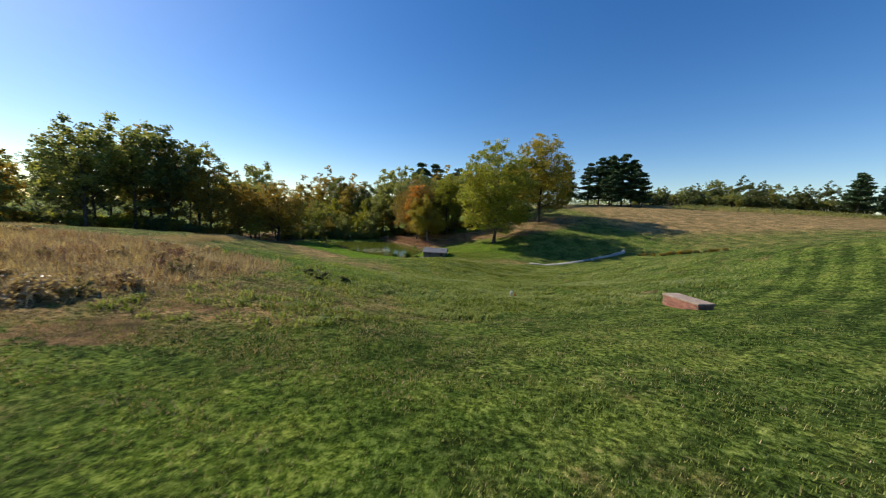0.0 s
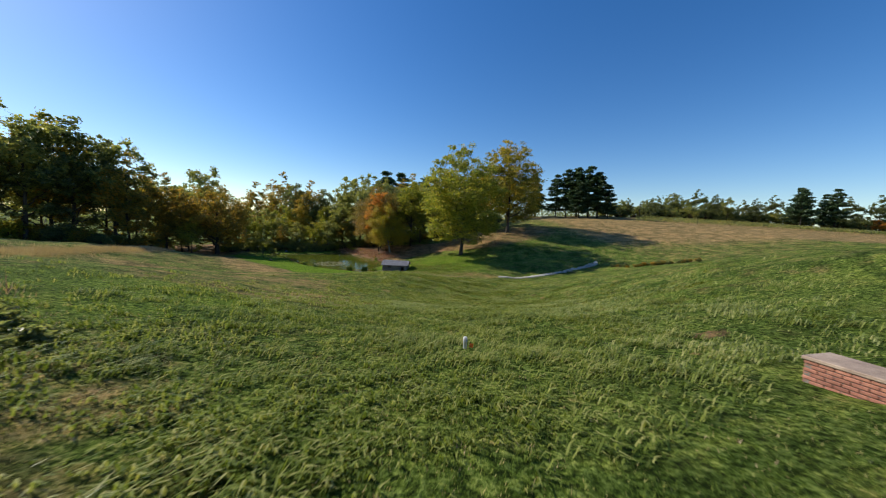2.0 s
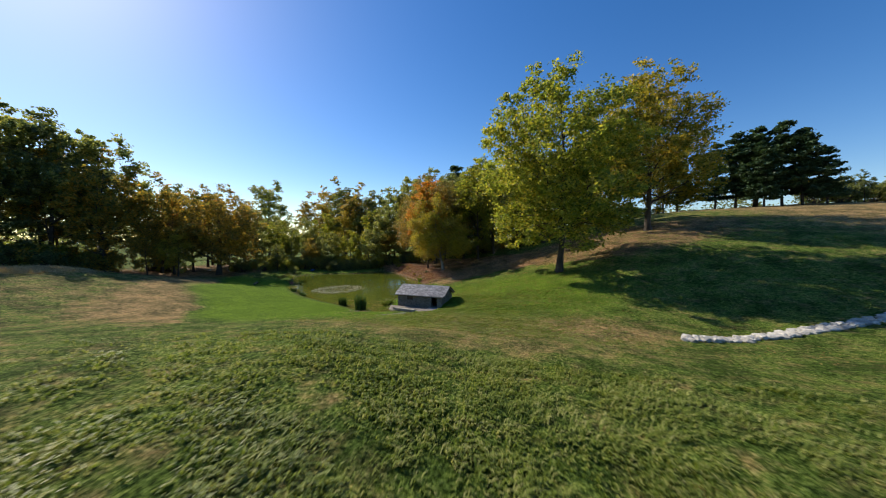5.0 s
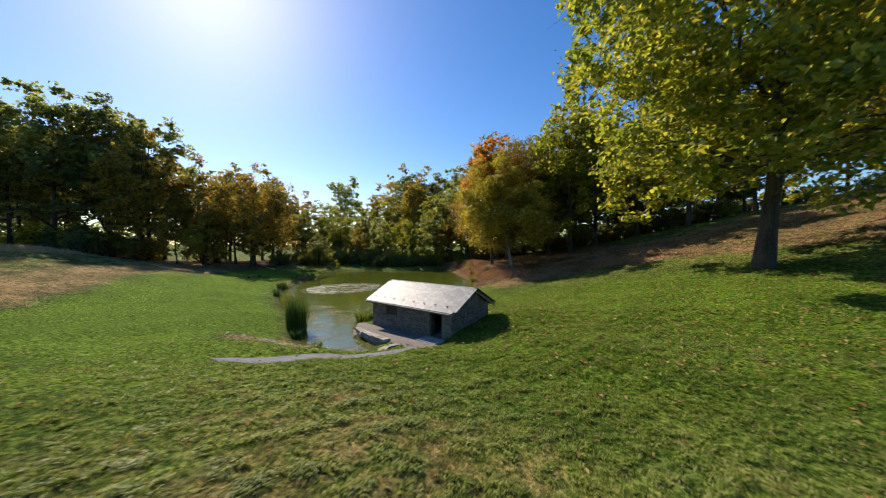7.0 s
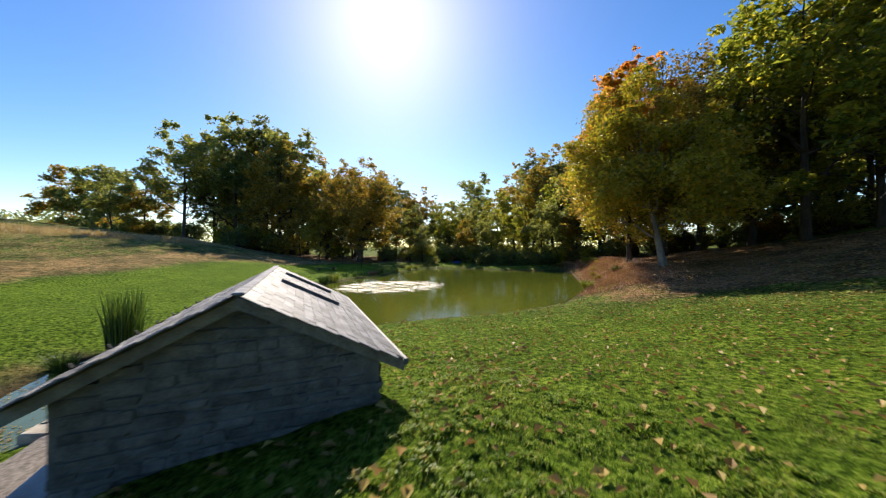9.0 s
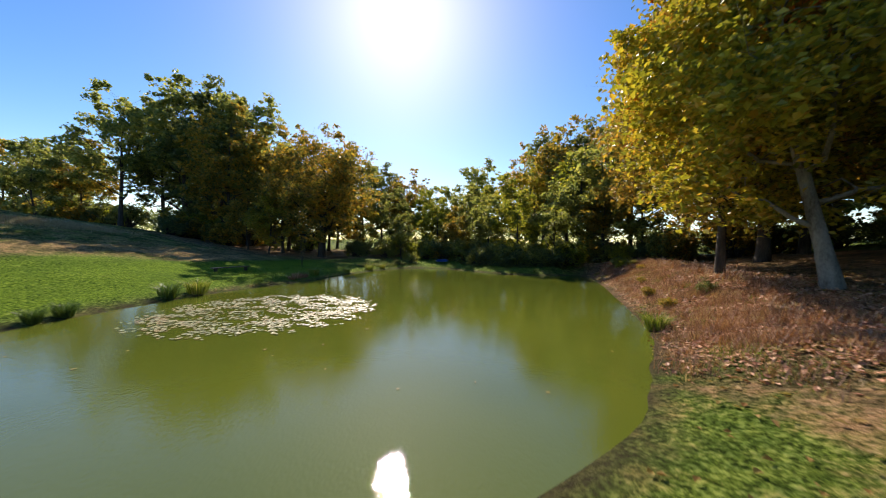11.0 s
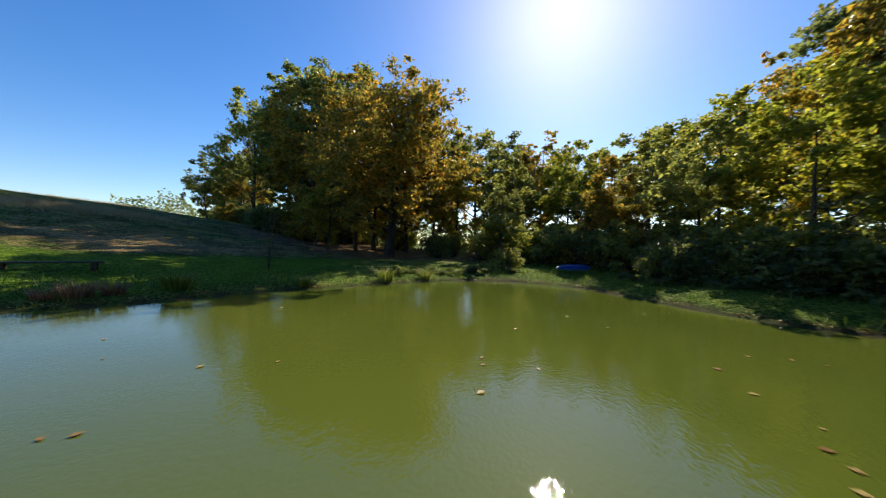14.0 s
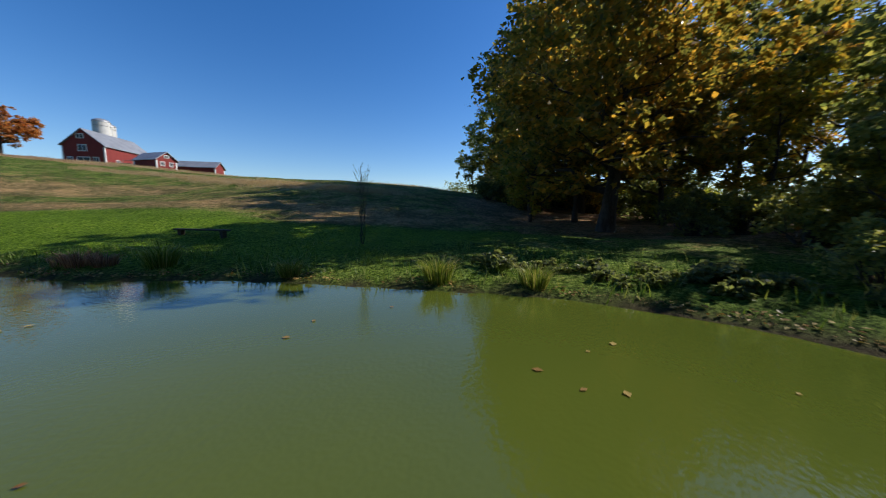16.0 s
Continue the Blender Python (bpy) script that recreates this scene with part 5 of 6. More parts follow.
# ---- reeds, grasses and brush ----
def blade_mesh(name, seed, count, spread, tall, wide, material, bend=0.35, oval=1.0):
    """Upright blades springing from a clump."""
    rng = np.random.RandomState(seed)
    a, r = rng.uniform(0, 2 * np.pi, count), spread * np.sqrt(rng.uniform(0, 1, count))
    base = np.stack([np.cos(a) * r, np.sin(a) * r * oval, np.full(count, -0.05)], -1)
    h = tall * rng.uniform(0.55, 1.1, count)
    lean = np.stack([np.cos(a), np.sin(a)], -1) * (bend * h * rng.uniform(0.2, 1.0, count))[:, None] + rng.normal(size=(count, 2)) * 0.08 * tall
    turn = rng.uniform(0, np.pi, count)
    side = np.stack([np.cos(turn), np.sin(turn), 0 * turn], -1) * wide * 0.5
    mid = base + np.concatenate([lean * 0.35, (h * 0.6)[:, None]], 1)
    tip = base + np.concatenate([lean, h[:, None] * (1 - 0.25 * bend)], 1)
    verts = np.stack([base - side, base + side, mid + side * 0.9, mid - side * 0.9, tip + side * 0.15, tip - side * 0.15], 1).reshape(-1, 3)
    k = np.arange(count)[:, None] * 6
    quads = np.concatenate([k + [0, 1, 2, 3], k + [3, 2, 4, 5]])
    return mesh_from(name, verts, quads, material)


def clump(name, label, category, mesh, x, y, scale=1.0, turn=0.0, group="", z=None):
    where = on_ground(x, y) if z is None else Vector((x, y, z))
    ob = new(name, mesh)
    ob.matrix_world = Matrix.Translation(where) @ pose(0, 0, 0, 0, 0, turn) @ Matrix.Scale(scale, 4)
    return tagged(ob, label, category, group)


cattail = blade_mesh("cattails", 1, 420, 0.7, 2.0, 0.035, REED, 0.06, 0.6)
sedge = blade_mesh("sedge", 2, 260, 0.28, 0.85, 0.022, REED, 0.75)
brown_sedge = blade_mesh("sedge", 4, 240, 0.4, 0.7, 0.02, REDDISH, 0.8)
green_sedge = blade_mesh("sedge", 3, 260, 0.35, 0.85, 0.022, BLADE, 0.8)
for x, y, s, g in ((-8.9, 85.5, 1.0, "cattails"), (-12.6, 88.1, 0.55, "cattails"), (-13.2, 88.5, 0.5, "cattails")):
    clump("cattail_clump", "tall dark green cattails at the pool's edge", "cattails", cattail, x, y, s, 40 * x, g, 0.0)
for x, y, s, m in ((-7.6, 84.5, 0.75, 0), (-22.0, 93.0, 0.8, 0), (-22.8, 93.6, 0.9, 0), (-26.2, 96.4, 1.2, 0), (-27.4, 97.6, 1.3, 1), (-34.0, 105.6, 1.05, 1),
                   (-38.9, 112.6, 1.0, 1), (-40.2, 114.7, 0.85, 1), (-7.3, 89.6, 1.3, 1), (-7.1, 90.6, 1.0, 1), (-9.4, 113.8, 1.1, 1), (-4.8, 83.6, 0.6, 1), (-36.4, 109.2, 0.7, 1)):
    clump("sedge_clump", ("dark green sedge tussock", "bright green sedge tussock")[m] + " on the pond bank", "sedge", (sedge, green_sedge)[m], x, y, s, 70 * x, "sedge tussocks")


for x, y, s in ((-32.3, 103.9, 0.9), (-32.8, 104.5, 0.7), (-31.9, 103.4, 0.6)):
    clump("sedge_clump", "withered brown sedge tussock on the pond bank", "sedge", brown_sedge, x, y, s, 70 * x, "sedge tussocks")


def scatter_blades(name, label, category, rng, x, y, tall, wide, material, per=5, spread=0.06, droop=0.0):
    """Grass as one mesh: a few leaning blades at each place; with droop, long ones that arch over."""
    x, y, tall = np.repeat(x, per), np.repeat(y, per), np.repeat(tall, per)
    n = len(x)
    x, y = x + rng.normal(size=n) * spread, y + rng.normal(size=n) * spread
    base = np.stack([x, y, height(x, y) - 0.01], -1)
    a = rng.uniform(0, 2 * np.pi, n) if not droop else 0.9 * waves(x, y, 6.0, 15) + rng.normal(size=n) * 0.8 - 0.6
    h = tall * rng.uniform(0.5, 1.15, n)
    side = np.stack([-np.sin(a), np.cos(a), 0 * a], -1) * wide * 0.5
    if not droop:
        tip = base + np.stack([np.cos(a) * h * 0.6, np.sin(a) * h * 0.6, h], -1)
        verts = np.stack([base - side, base + side, tip], 1).reshape(-1, 3)
        faces = np.arange(3 * n).reshape(-1, 3)
    else:
        mid = base + np.stack([np.cos(a) * h * 0.35, np.sin(a) * h * 0.35, h * 0.68], -1)
        tip = base + np.stack([np.cos(a) * h * (0.7 + droop), np.sin(a) * h * (0.7 + droop), h * (0.9 - 0.5 * droop * rng.uniform(0, 1, n))], -1)
        verts = np.stack([base - side, base + side, mid + side * 0.9, mid - side * 0.9, tip], 1).reshape(-1, 3)
        k = np.arange(n)[:, None] * 5
        faces = np.concatenate([k + [0, 1, 2], k + [0, 2, 3], k + [3, 2, 4]])
    return tagged(new(name, mesh_from(name, verts, faces, material)), label, category, kind="stuff")


rng = np.random.RandomState(77)


def tufts(cx, cy, sx, sy, n):
    return cx + rng.normal(size=n) * sx, cy + rng.normal(size=n) * sy


# lawn blades along the low flight, thickest where it passes closest
areas = [tufts(0, 5.5, 6.5, 4.0, 24000), tufts(3, 14, 6, 5, 7000), tufts(7, 75, 5, 5, 26000), tufts(8, 86, 5, 5, 26000), tufts(2, 97, 4.5, 4, 9000)]
x, y = (np.concatenate([q[k] for q in areas]) for k in (0, 1))
ok = (shore_distance(x, y) > 0.6) & (house_distance(x, y) > 0.5) & (np.hypot(x - 10.15, y - 12.72) > 0.75)
x, y = x[ok], y[ok]
clumpy = waves(x, y, 0.9, 21) + waves(x, y, 3.0, 22)
keep = (clumpy > rng.uniform(-2.2, 0.6, len(x))) & (rng.uniform(0, 1, len(x)) > 0.72 * tan_meadow(x, y))
x, y = x[keep], y[keep]
scatter_blades("grass", "short tufted green lawn grass", "grass", rng, x, y, rng.uniform(0.035, 0.085, len(x)), 0.011, BLADE, 6, 0.05)
n = 30000
x, y = np.concatenate([rng.normal(size=n) * 5 + 7, rng.normal(size=n // 2) * 5 + 7]), np.concatenate([70 + 14 * rng.uniform(0, 1, n), 84 + 9 * rng.uniform(0, 1, n // 2)])
knots = waves(x, y, 0.9, 56) + waves(x, y, 0.42, 57)
ok = (knots > rng.uniform(0.1, 0.9, len(x))) & (shore_distance(x, y) > 0.8) & (house_distance(x, y) > 0.4) & (path_distance(x, y) > 0.75)
x, y = x[ok], y[ok]
for upper, blades in ((True, MEADOW), (False, LAWN)):
    k = (y < 80 + rng.normal(size=len(y)) * 1.5) == upper
    scatter_blades("lawn_tufts", ("yellow-green", "deep green")[not upper] + " coarse tufts standing out of the lawn", "grass", rng, x[k], y[k], rng.uniform(0.06, 0.13, k.sum()), 0.018, blades, 8, 0.05, 0.35)
# long coarse pasture grass under the flight down the meadow
n = 34000
y = 7.0 + 58.0 * rng.uniform(0, 1, n) ** 1.15
x = np.interp(y, (0, 12, 27, 37, 67), (0.2, 3.4, 6.5, 9.4, 7.8)) + rng.normal(size=n) * 7.5
sward = waves(x, y, 3.6, 51) + 0.7 * waves(x, y, 1.3, 52)
ok = (sward > rng.uniform(-1.5, 0.7, n)) & (np.hypot(x - 10.15, y - 12.72) > 1.6) & (mown_edge(x, y) > rng.uniform(0.0, 0.9, n)) & (np.hypot(x - 4.1, y - 17.33) > 0.3) & (tan_meadow(x, y) < 0.3)
ok &= (cover(x, y)["bare"] < rng.uniform(1.0, 1.8, n)) & (rng.uniform(0, 1, n) > 0.75 * cover(x, y)["dry"])
x, y, sward = x[ok], y[ok], sward[ok]
for near, wide in ((True, 0.026), (False, 0.046)):
    k = (y < 27) == near
    scatter_blades("pasture_grass", "long coarse green pasture grass leaning in tufts", "grass", rng, x[k], y[k], 0.13 + 0.07 * np.clip(sward[k], -1, 1) + rng.uniform(0, 0.10, k.sum()), wide, MEADOW, 8, 0.11 if near else 0.16, 0.5)
n = 9000
x, y = tufts(6, 74, 6, 4.5, n)
scatter_blades("thatch", "short pale dry grass between the green tufts", "dry grass", rng, x, y, rng.uniform(0.03, 0.07, n), 0.016, STRAW, 5, 0.06)
n = 15000
x, y = tufts(-6, 9, 5, 3.5, n)
ok = waves(x, y, 2.4, 41) > rng.uniform(-0.6, 0.5, n)
scatter_blades("thatch", "short pale dry grass in worn patches", "dry grass", rng, x[ok], y[ok], rng.uniform(0.03, 0.08, ok.sum()), 0.016, STRAW, 5, 0.07)
# tall dry grass on the knoll
n = 15000
x, y = -19 + rng.normal(size=n) * 8.0, 13.0 + rng.normal(size=n) * 4.0
ok = tan_meadow(x, y) > 0.4
scatter_blades("dry_grass", "tall straw-coloured dry meadow grass", "dry grass", rng, x[ok], y[ok], rng.uniform(0.12, 0.42, ok.sum()), 0.024, STRAW, 5, 0.18)
n = 4500
x, y = -19 + rng.normal(size=n) * 8.0, 13.0 + rng.normal(size=n) * 4.0
ok = (tan_meadow(x, y) > 0.4) & (waves(x, y, 3.2, 91) > rng.uniform(-0.2, 0.8, n))
scatter_blades("dry_grass", "brown seed heads and dead stalks among the straw", "dry grass", rng, x[ok], y[ok], rng.uniform(0.3, 0.7, ok.sum()), 0.02, REDDISH, 6, 0.16)
n = 7000
s = rng.uniform(0, 6, n)
x = np.interp(s, range(7), (-26, -39, -50, -61, -72, -76, -86)) + rng.normal(size=n) * 2.2
y = np.interp(s, range(7), (9, 7, 12, 20, 30, 55, 66)) + rng.normal(size=n) * 2.2
scatter_blades("dry_grass", "tall dry grass along the crest of the hill", "dry grass", rng, x, y, rng.uniform(0.25, 0.65, n), 0.035, STRAW, 6, 0.3)
dead_weeds = [shrub_meshes(98 + k, 0.8, 0.75, 620, 0.11, m, 12) for k, m in enumerate((STRAW, REDDISH, DEAD_GREEN))]
for k in range(54):
    x, y = -8.2 - 17 * random.random() ** 1.3, 6.2 + 11 * random.random()
    m = (0, 0, 1, 0, 0, 2)[k % 6]
    plant_shrub("dead_weeds", ("straw-coloured dead weeds standing on the knoll", "dark brown dead weeds standing on the knoll", "olive half-dead weeds standing on the knoll")[m], "weeds", dead_weeds[m],
                x, y, 53 * k, random.uniform(0.35, 0.75), "dead weeds")
n = 6500
s = rng.uniform(0, 5, n)
x = np.interp(s, range(6), (-31, -41.5, -47.5, -50, -53, -58)) + rng.normal(size=n) * 1.3
y = np.interp(s, range(6), (33, 43, 57, 73, 83, 86)) + rng.normal(size=n) * 1.3
scatter_blades("dry_grass", "tall tan grass left standing on the brow of the hill", "dry grass", rng, x, y, rng.uniform(0.25, 0.6, n), 0.035, STRAW, 6, 0.3)
weeds = shrub_meshes(97, 0.7, 1.0, 700, 0.16, DARK_GREEN, 10)
for k, (x, y) in enumerate([(-4.6, 14.7), (-5.5, 15.0), (-6.3, 15.6)]):
    plant_shrub("weed_clump", "dark green leafy weeds at the edge of the dry grass", "weeds", weeds, x, y, 50 * k, 0.6, "weeds")
for k in range(30):
    s = k / 29
    x = float(np.interp(s, (0, 0.35, 0.6, 1), (-41, -43, -40, -27))) + random.uniform(-1.0, 0.6)
    y = float(np.interp(s, (0, 0.35, 0.6, 1), (112.5, 118, 125, 131.5))) + random.uniform(-0.5, 1.2)
    if math.hypot(x + 41.0, y - 123.8) < 3.0:
        continue
    plant_shrub("weed_clump", "dark green leafy weeds on the far bank", "weeds", weeds, x, y, 50 * k, random.uniform(0.45, 0.9), "bank weeds")
# leaf litter, dead brush, straw and green tufts on the pond bank
def bank_places(n, wide):
    k = rng.uniform(0, 1, n)
    x = np.interp(k, (0, 0.35, 0.7, 1), (-6.8, -11.2, -18.8, -23.8)) + rng.normal(size=n) * 0.9 + rng.uniform(0, wide, n)
    y = np.interp(k, (0, 0.35, 0.7, 1), (109.3, 117.2, 127.4, 133.2)) + rng.normal(size=n) * 0.9 + rng.uniform(0, wide * 0.5, n)
    ok = shore_distance(x, y) > 0.15
    return x[ok], y[ok]


x, y = bank_places(9000, 4.0)
ok = waves(x, y, 2.0, 71) > rng.uniform(0.0, 0.5, len(x))
scatter_blades("dead_brush", "reddish-brown dead stems tangled in clumps on the pond bank", "brush", rng, x[ok], y[ok], rng.uniform(0.16, 0.55, ok.sum()), 0.02, REDDISH, 9, 0.16)
x, y = bank_places(5000, 4.5)
ok = waves(x, y, 1.9, 72) > rng.uniform(0.2, 1.2, len(x))
scatter_blades("dry_grass", "tan dry grass tufts on the leaf-strewn bank", "dry grass", rng, x[ok], y[ok], rng.uniform(0.10, 0.35, ok.sum()), 0.02, STRAW, 9, 0.14)
x, y = bank_places(3500, 3.0)
ok = waves(x, y, 2.7, 73) > rng.uniform(0.5, 1.4, len(x))
scatter_blades("bank_grass", "green grass tufts among the litter of the bank", "grass", rng, x[ok], y[ok], rng.uniform(0.10, 0.3, ok.sum()), 0.02, BLADE, 9, 0.14)
for k, (x, y, m, s) in enumerate([(-20.3, 131.9, 1, 0.26), (-21.6, 133.4, 0, 0.22), (-19.0, 131.4, 0, 0.16), (-14.4, 123.4, 3, 0.14), (-12.3, 119.8, 3, 0.16), (-10.2, 116.9, 3, 0.15), (-9.0, 117.8, 2, 0.16), (-16.6, 127.9, 3, 0.15)]):
    plant_shrub("shrub", ("grey-green leafy bush on the brown bank", "yellow-green leafy bush on the brown bank", "dark green bramble on the brown bank", "low brown bramble on the brown bank")[m],
                "shrub", shrubs[m], x, y, 77 * k, s, group="bank bushes")


n = 9000
x, y = rng.uniform(-60, -26, n), rng.uniform(100, 140, n)
d = shore_distance(x, y)
ok = (d > 0.35) & (d < 8 * rng.uniform(0, 1, n)) & (waves(x, y, 2.6, 35) > rng.uniform(-0.8, 0.6, n))
scatter_blades("bank_grass", "rank green grass and weeds along the far bank", "grass", rng, x[ok], y[ok], rng.uniform(0.12, 0.45, ok.sum()), 0.03, LAWN, 7, 0.2)


def flat_leaves(name, label, category, rng, x, y, size, material, lift=0.03, tilt=0.35, z=None, curl=0.15):
    n = len(x)
    centre = np.stack([x, y, (height(x, y) if z is None else np.full(n, z)) + lift], -1)
    verts, quads = leaf_cards(rng, centre, size, 1.0 / tilt, curl)
    return tagged(new(name, mesh_from(name, verts, quads, material)), label, category, kind="stuff")


n = 17000
x, y = rng.uniform(-8, 30, n), rng.uniform(70, 112, n)
ok = (shore_distance(x, y) > 0.4) & (house_distance(x, y) > 0.2) & (rng.uniform(0, 1, n) < 0.12 + 0.88 * blob(x, y, 10, 96, 15, 13))
flat_leaves("fallen_leaves", "pale yellow and brown fallen leaves on the lawn", "leaves", rng, x[ok], y[ok], 0.115, FALLEN, 0.06, 0.25, None, 0.3)
x, y = bank_places(22000, 5.0)
ok = cover(x, y)["litter"] > 0.3
x, y = x[ok], y[ok]
flat_leaves("leaf_litter", "pink-brown leaf litter over the pond bank", "leaves", rng, x, y, 0.12, LITTER, 0.04, 0.5)
n = 16000
x, y = tufts(14, 113, 14, 6, n)
ok = cover(x, y)["litter"] > rng.uniform(0.3, 0.9, n)
flat_leaves("leaf_litter", "brown leaf litter on the slope under the trees", "leaves", rng, x[ok], y[ok], 0.12, FALLEN, 0.04, 0.5)
n = 60000
x, y = rng.uniform(-43, -25, n), rng.uniform(96, 127, n)
d = shore_distance(x, y)
ok = (d > 0.05) & (d < 0.25 + 0.55 * rng.uniform(0, 1, n) ** 2) & (waves(x, y, 3.0, 33) > rng.uniform(-0.9, 0.6, n))
flat_leaves("leaf_strand", "pale brown leaves washed up along the water's edge", "leaves", rng, x[ok], y[ok], 0.085, FALLEN, 0.03, 0.4)
n = 210
x, y = rng.uniform(-42, -8, n), rng.uniform(94, 130, n)
ok = shore_distance(x, y) < -0.4
flat_leaves("floating_leaves", "scattered pale leaves floating on the pond", "leaves", rng, x[ok], y[ok], 0.10, FALLEN, 0.012, 0.02, 0.0, 0.05)


n = 20000
x, y = rng.uniform(-15, -2, n), rng.uniform(83.5, 92, n)
ok = (shore_distance(x, y) < -0.1) & (rng.uniform(0, 1, n) < np.clip(0.35 + 0.6 * waves(x, y, 2.2, 31), 0.03, 1))
flat_leaves("pond_debris", "floating algae flecks and leaf scraps on the shallow pool", "debris", rng, x[ok], y[ok], 0.06, FALLEN, 0.012, 0.05, 0.0)


def build_lilies():
    rng = np.random.RandomState(9)
    pads = []
    while len(pads) < 3000:
        u, w = rng.uniform(-1, 1, 2)
        if math.hypot(u, w) > rng.uniform(0.75, 1.0) or (math.hypot(u + 0.1, w) < 0.45 and rng.uniform() < 0.45):
            continue
        x, y = -20.6 + 4.6 * w, 100.9 + 5.3 * u
        if waves(np.array([x]), np.array([y]), 1.6, 81)[0] < rng.uniform(-0.8, 0.3):
            continue
        if shore_distance(np.array([x]), np.array([y]))[0] > -0.4:
            continue
        pads.append((x, y, rng.uniform(0.035, 0.085), rng.uniform(0, 2 * math.pi)))
    verts, faces = [], []
    for x, y, r, a in pads:
        base = len(verts)
        lift = 0.012 + rng.uniform(0, 0.02)
        verts.append((x, y, lift))
        for k in range(9):
            turn = a + 0.25 + (2 * math.pi - 0.5) * k / 8
            verts.append((x + r * math.cos(turn), y + r * math.sin(turn), lift + rng.uniform(0, 0.014)))
        faces += [(base, base + 1 + k, base + 2 + k) for k in range(8)]
    tagged(new("lily_pads", mesh_from("lily_pads", verts, faces, PAD)), "patch of pale green water-lily pads floating on the pond", "lily pads", kind="stuff")


build_lilies()


# ---- far shore things ----
def build_bench():
    ground_z = float(height([-36.1], [99.25])[0])
    bench = thing("plank_bench", "long low dark plank bench on two blocks by the pond", "bench", Matrix.Translation((-36.1, 99.25, ground_z)) @ pose(0, 0, 0, 0, 0, 121))
    seat = 0.32
    part("seat", boxes(((-1.55, -0.17, seat - 0.07), (1.55, 0.17, seat)), bevel=0.01), DARK_WOOD, bench)
    for x in (-1.25, 1.25):
        part("support", boxes(((x - 0.10, -0.12, -0.2), (x + 0.10, 0.12, seat - 0.07)), bevel=0.015), DARK_WOOD, bench)


def build_kayak():
    boat = thing("kayak", "blue plastic kayak lying upside down on the bank", "kayak", Matrix.Translation(on_ground(-41.6, 124.4, -0.15)) @ pose(0, 0, 0, 0, 0, 109))
    bm = bmesh.new()
    rings = []
    for k in range(13):
        s = -1 + 2 * k / 12
        w, h = 0.36 * (1 - abs(s) ** 2.4) + 0.015, 0.30 * (1 - abs(s) ** 3.0) + 0.05
        rings.append([bm.verts.new((s * 1.5, w * math.cos(a), 0.06 + h * math.sin(a) + 0.12 * abs(s) ** 3)) for a in np.linspace(0, math.pi, 9)])
    for a, b in zip(rings, rings[1:]):
        for i in range(8):
            bm.faces.new((a[i], b[i], b[i + 1], a[i + 1]))
    for f in bm.faces:
        f.smooth = True
    bmesh.ops.solidify(bm, geom=bm.faces[:], thickness=0.02)
    part("hull", bm, BLUE, boat)
    part("keel", boxes(((-1.1, -0.03, 0.36), (1.1, 0.03, 0.40)), bevel=0.01), BLUE, boat)


build_bench()
build_kayak()
def build_sapling():
    """Thin upright stems that fork into fine twigs with a few small leaves."""
    rng = np.random.RandomState(91)
    pieces, tips = [], []
    for k in range(7):
        a = rng.uniform(0, 2 * np.pi)
        top = np.array([math.cos(a) * rng.uniform(0.1, 0.45), math.sin(a) * rng.uniform(0.1, 0.45), rng.uniform(2.6, 3.7)])
        pieces.append(branch(rng, (0, 0, -0.1), top, 0.014, 0.004, 8, 0.04, 5, 0.0))
        for j in range(9):
            f = rng.uniform(0.35, 1.0)
            start = top * f
            tip = start + np.array([rng.normal() * 0.22, rng.normal() * 0.22, rng.uniform(0.15, 0.6)])
            pieces.append(branch(rng, start, tip, 0.007, 0.003, 4, 0.06, 4, 0.0))
            tips.append(start + (tip - start) * rng.uniform(0.3, 1.0, (4, 1)))
    ob = thing("sapling", "thin leafless young tree with many fine twigs on the bank", "sapling", Matrix.Translation(on_ground(-41.0, 105.7)))
    part("stem", mesh_from("stem", *gather(pieces), BARK, True), None, ob)
    part("foliage", mesh_from("foliage", *leaf_cards(rng, np.concatenate(tips), 0.06), GREEN), None, ob)


build_sapling()


# ---- the farm on the hill ----
def gabled(bm_size, wall_h, ridge_h, over=0.4):
    """Profiles of a gabled barn: walls and the two roof slopes, ridge along y."""
    w, l = bm_size
    body = prism([(-w, -1.5), (w, -1.5), (w, wall_h), (0, ridge_h), (-w, wall_h)], -l, l)
    slopes = []
    k = (ridge_h - wall_h) / w
    for s in (-1, 1):
        slopes.append(prism([(0, ridge_h + 0.05), (s * (w + over), wall_h - k * over + 0.05), (s * (w + over), wall_h - k * over + 0.25), (0, ridge_h + 0.27)], -l - over, l + over))
    return body, slopes


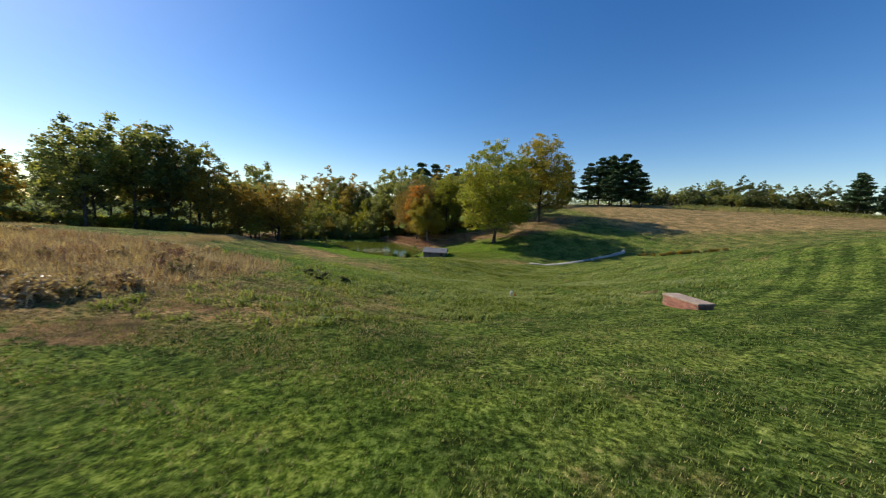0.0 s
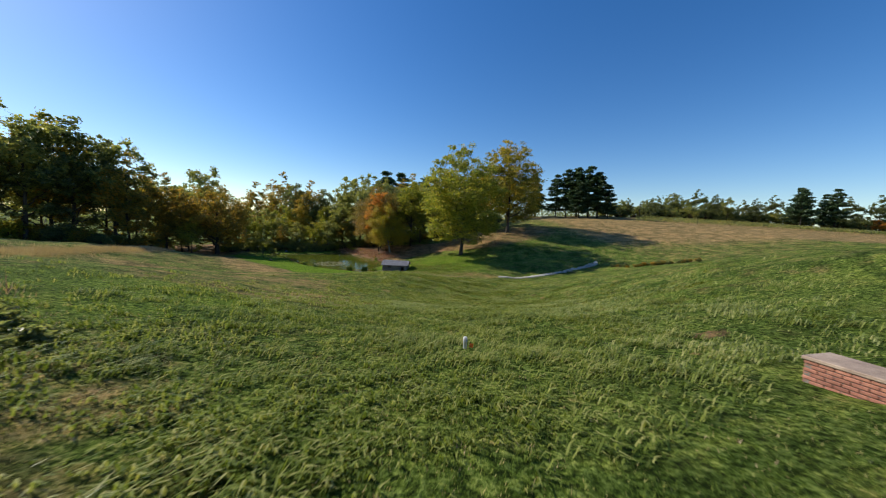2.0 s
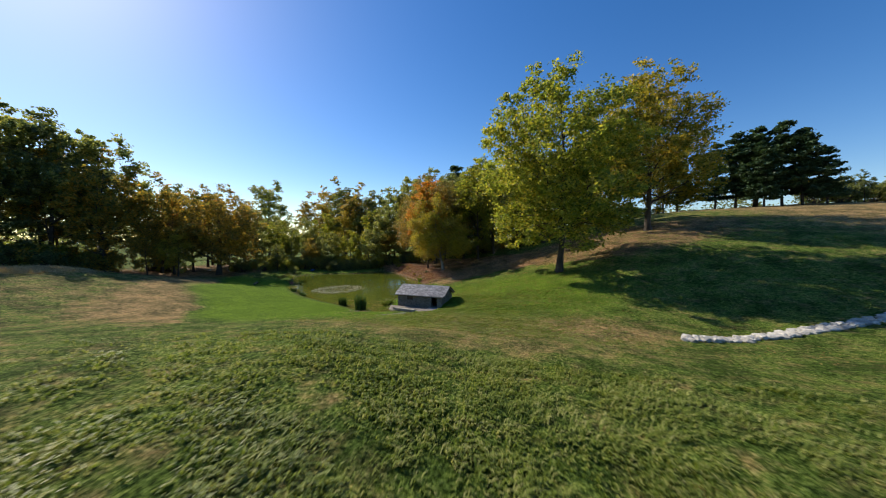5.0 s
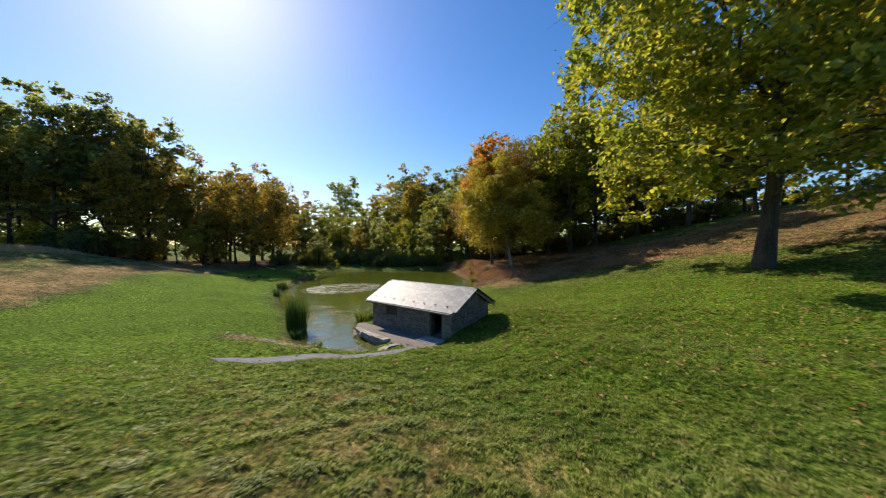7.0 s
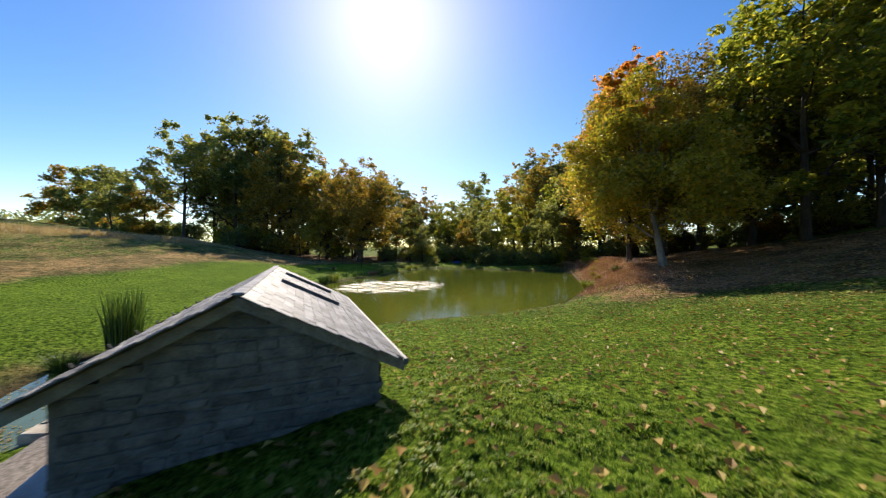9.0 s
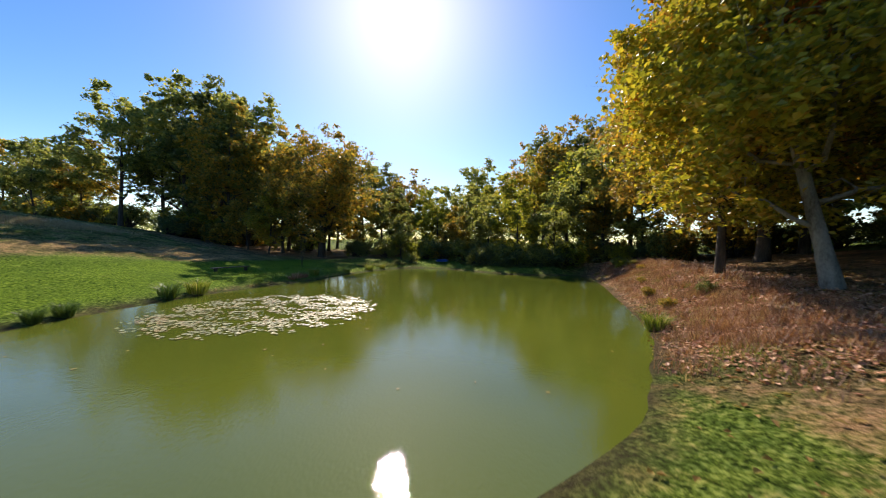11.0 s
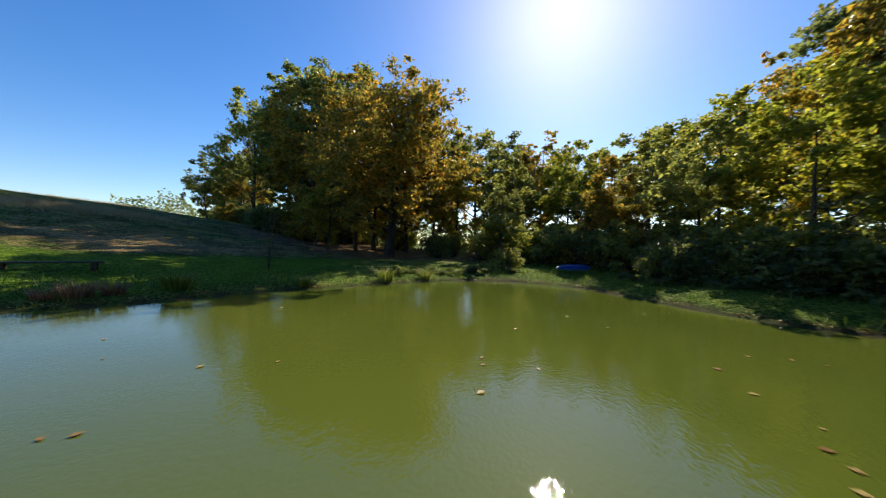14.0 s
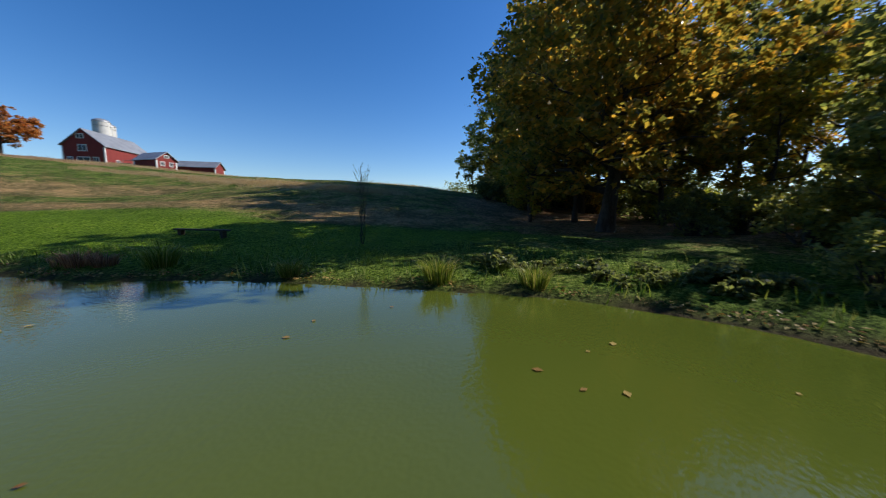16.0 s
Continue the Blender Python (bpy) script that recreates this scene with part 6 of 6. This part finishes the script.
def farm_building(name, label, m, size, wall_h, ridge_h, windows, doors=()):
    ob = thing(name, label, "barn", m)
    body, slopes = gabled(size, wall_h, ridge_h)
    part("wall", body, BARN_RED, ob)
    for s in slopes:
        part("roof", s, BARN_ROOF, ob)
    w, l = size
    for sx in (-1, 1):
        for sy in (-1, 1):
            x, y = sx * (w + 0.02), sy * (l + 0.02)
            part("corner_board", boxes(((min(x, x - sx * 0.35), min(y, y - sy * 0.35), -0.5), (max(x, x - sx * 0.35), max(y, y - sy * 0.35), wall_h - 0.25)), bevel=0.02), WHITE_TRIM, ob)
    for face, a, z, ww, hh in windows:
        window = new("window")
        window.parent = ob
        turn = {"gable": pose(a, l + 0.03, z), "side": pose(-w - 0.03, a, z, 0, 0, 90), "side2": pose(w + 0.03, a, z, 0, 0, -90)}[face]
        window.matrix_local = turn
        part("pane", boxes(((-ww / 2, -0.05, -hh / 2), (ww / 2, 0.0, hh / 2)), bevel=0), DARK_GLASS, window)
        part("frame", boxes(((-ww / 2 - 0.15, -0.05, hh / 2), (ww / 2 + 0.15, 0.07, hh / 2 + 0.15)), ((-ww / 2 - 0.15, -0.05, -hh / 2 - 0.15), (ww / 2 + 0.15, 0.07, -hh / 2)),
                            ((-ww / 2 - 0.15, -0.05, -hh / 2), (-ww / 2, 0.07, hh / 2)), ((ww / 2, -0.05, -hh / 2), (ww / 2 + 0.15, 0.07, hh / 2)), ((-0.04, -0.05, -hh / 2), (0.04, 0.06, hh / 2))), WHITE_TRIM, window)
    return ob


farm_building("barn", "large red gabled barn with a grey metal roof on the hilltop", pose(-35.4, -20.6, 12.6, 0, 0, -37), (5.0, 8.75), 6.2, 10.4,
              [("gable", 0.5, 8.6, 1.5, 1.0), ("gable", 0.2, 5.5, 1.8, 1.5), ("gable", 0.1, 2.4, 2.8, 1.2), ("gable", -2.8, 2.4, 1.2, 1.2), ("gable", 3.2, 2.4, 1.0, 1.1), ("side", 4.5, 2.2, 1.2, 1.2)])
farm_building("farm_annex", "small red gabled outbuilding with white trim beside the barn", pose(-43.6, -1.6, 11.7, 0, 0, 28), (2.6, 4.2), 3.4, 5.4,
              [("gable", -1.1, 2.3, 0.8, 0.9), ("gable", 1.1, 2.3, 0.8, 0.9), ("gable", 0, 4.3, 1.0, 0.5)])
farm_building("farm_shed", "long low dark-red shed with a grey roof on the hill", pose(-53.5, -7.0, 12.2, 0, 0, 55), (3.0, 6.5), 2.4, 4.2, [])


def barn_ramp():
    """The planked bridge up to the barn's side door, on a stone wall, with a rail."""
    ramp = thing("barn_ramp", "stone and timber ramp with a rail beside the barn", "ramp", pose(-38.9, -10.2, 12.9, 0, 0, -37))
    part("wall", boxes(((-1.6, -2.2, -2.0), (1.2, 2.2, 1.5)), bevel=0.03), STONE, ramp)
    part("deck", boxes(((-3.8, -1.2, 1.25), (-1.6, 1.2, 1.4)), bevel=0.02), GREY_WOOD, ramp)
    for x in (-3.6, -2.6):
        part("post", boxes(((x - 0.1, 0.9, -1.5), (x + 0.1, 1.1, 1.25)), bevel=0.01), GREY_WOOD, ramp)
    for x in (-3.7, -1.4, 1.0):
        part("post", boxes(((x - 0.06, 1.02, 1.4), (x + 0.06, 1.14, 2.4)), bevel=0.01), GREY_WOOD, ramp)
    part("rail", boxes(((-3.8, 1.04, 2.4), (1.1, 1.12, 2.5)), bevel=0.01), GREY_WOOD, ramp)


barn_ramp()


def build_silo(x, y, tall):
    silo = thing("silo", "pale concrete silo with a domed metal cap behind the barn", "silo", Matrix.Translation((x, y, 13.5)), group="silos")
    v, f = tube([(0, 0, z) for z in (-1, 2, 5, 8, 11, 14, tall)], [2.2] * 7, 24)
    part("shaft", mesh_from("shaft", v, f, SILO, True), None, silo)
    bm = bmesh.new()
    bmesh.ops.create_uvsphere(bm, u_segments=24, v_segments=10, radius=2.3, matrix=Matrix.Translation((0, 0, tall - 0.05)) @ Matrix.Diagonal((1, 1, 0.5, 1)))
    bmesh.ops.delete(bm, geom=[v for v in bm.verts if v.co.z < tall - 0.1], context="VERTS")
    part("cap", bm, BARN_ROOF, silo)
    for k in range(4):
        v, f = tube([(2.22 * math.cos(a), 2.22 * math.sin(a), 3 + 4 * k) for a in np.linspace(0, 2 * math.pi, 25)], [0.05] * 25, 5)
        part("hoop", mesh_from("hoop", v, f, LEAD, True), None, silo)


build_silo(-34.2, -38.0, 16.4)
build_silo(-35.6, -43.0, 16.0)
plant_tree("oak_tree", "russet-brown oak tree on the hill beside the barn", "tree",
           tree_meshes(93, 13.0, 7.5, 2.5, 0.4, 0.45, 9000, RUSSET, BARK, 44, 1.0), -18.0, -1.0)
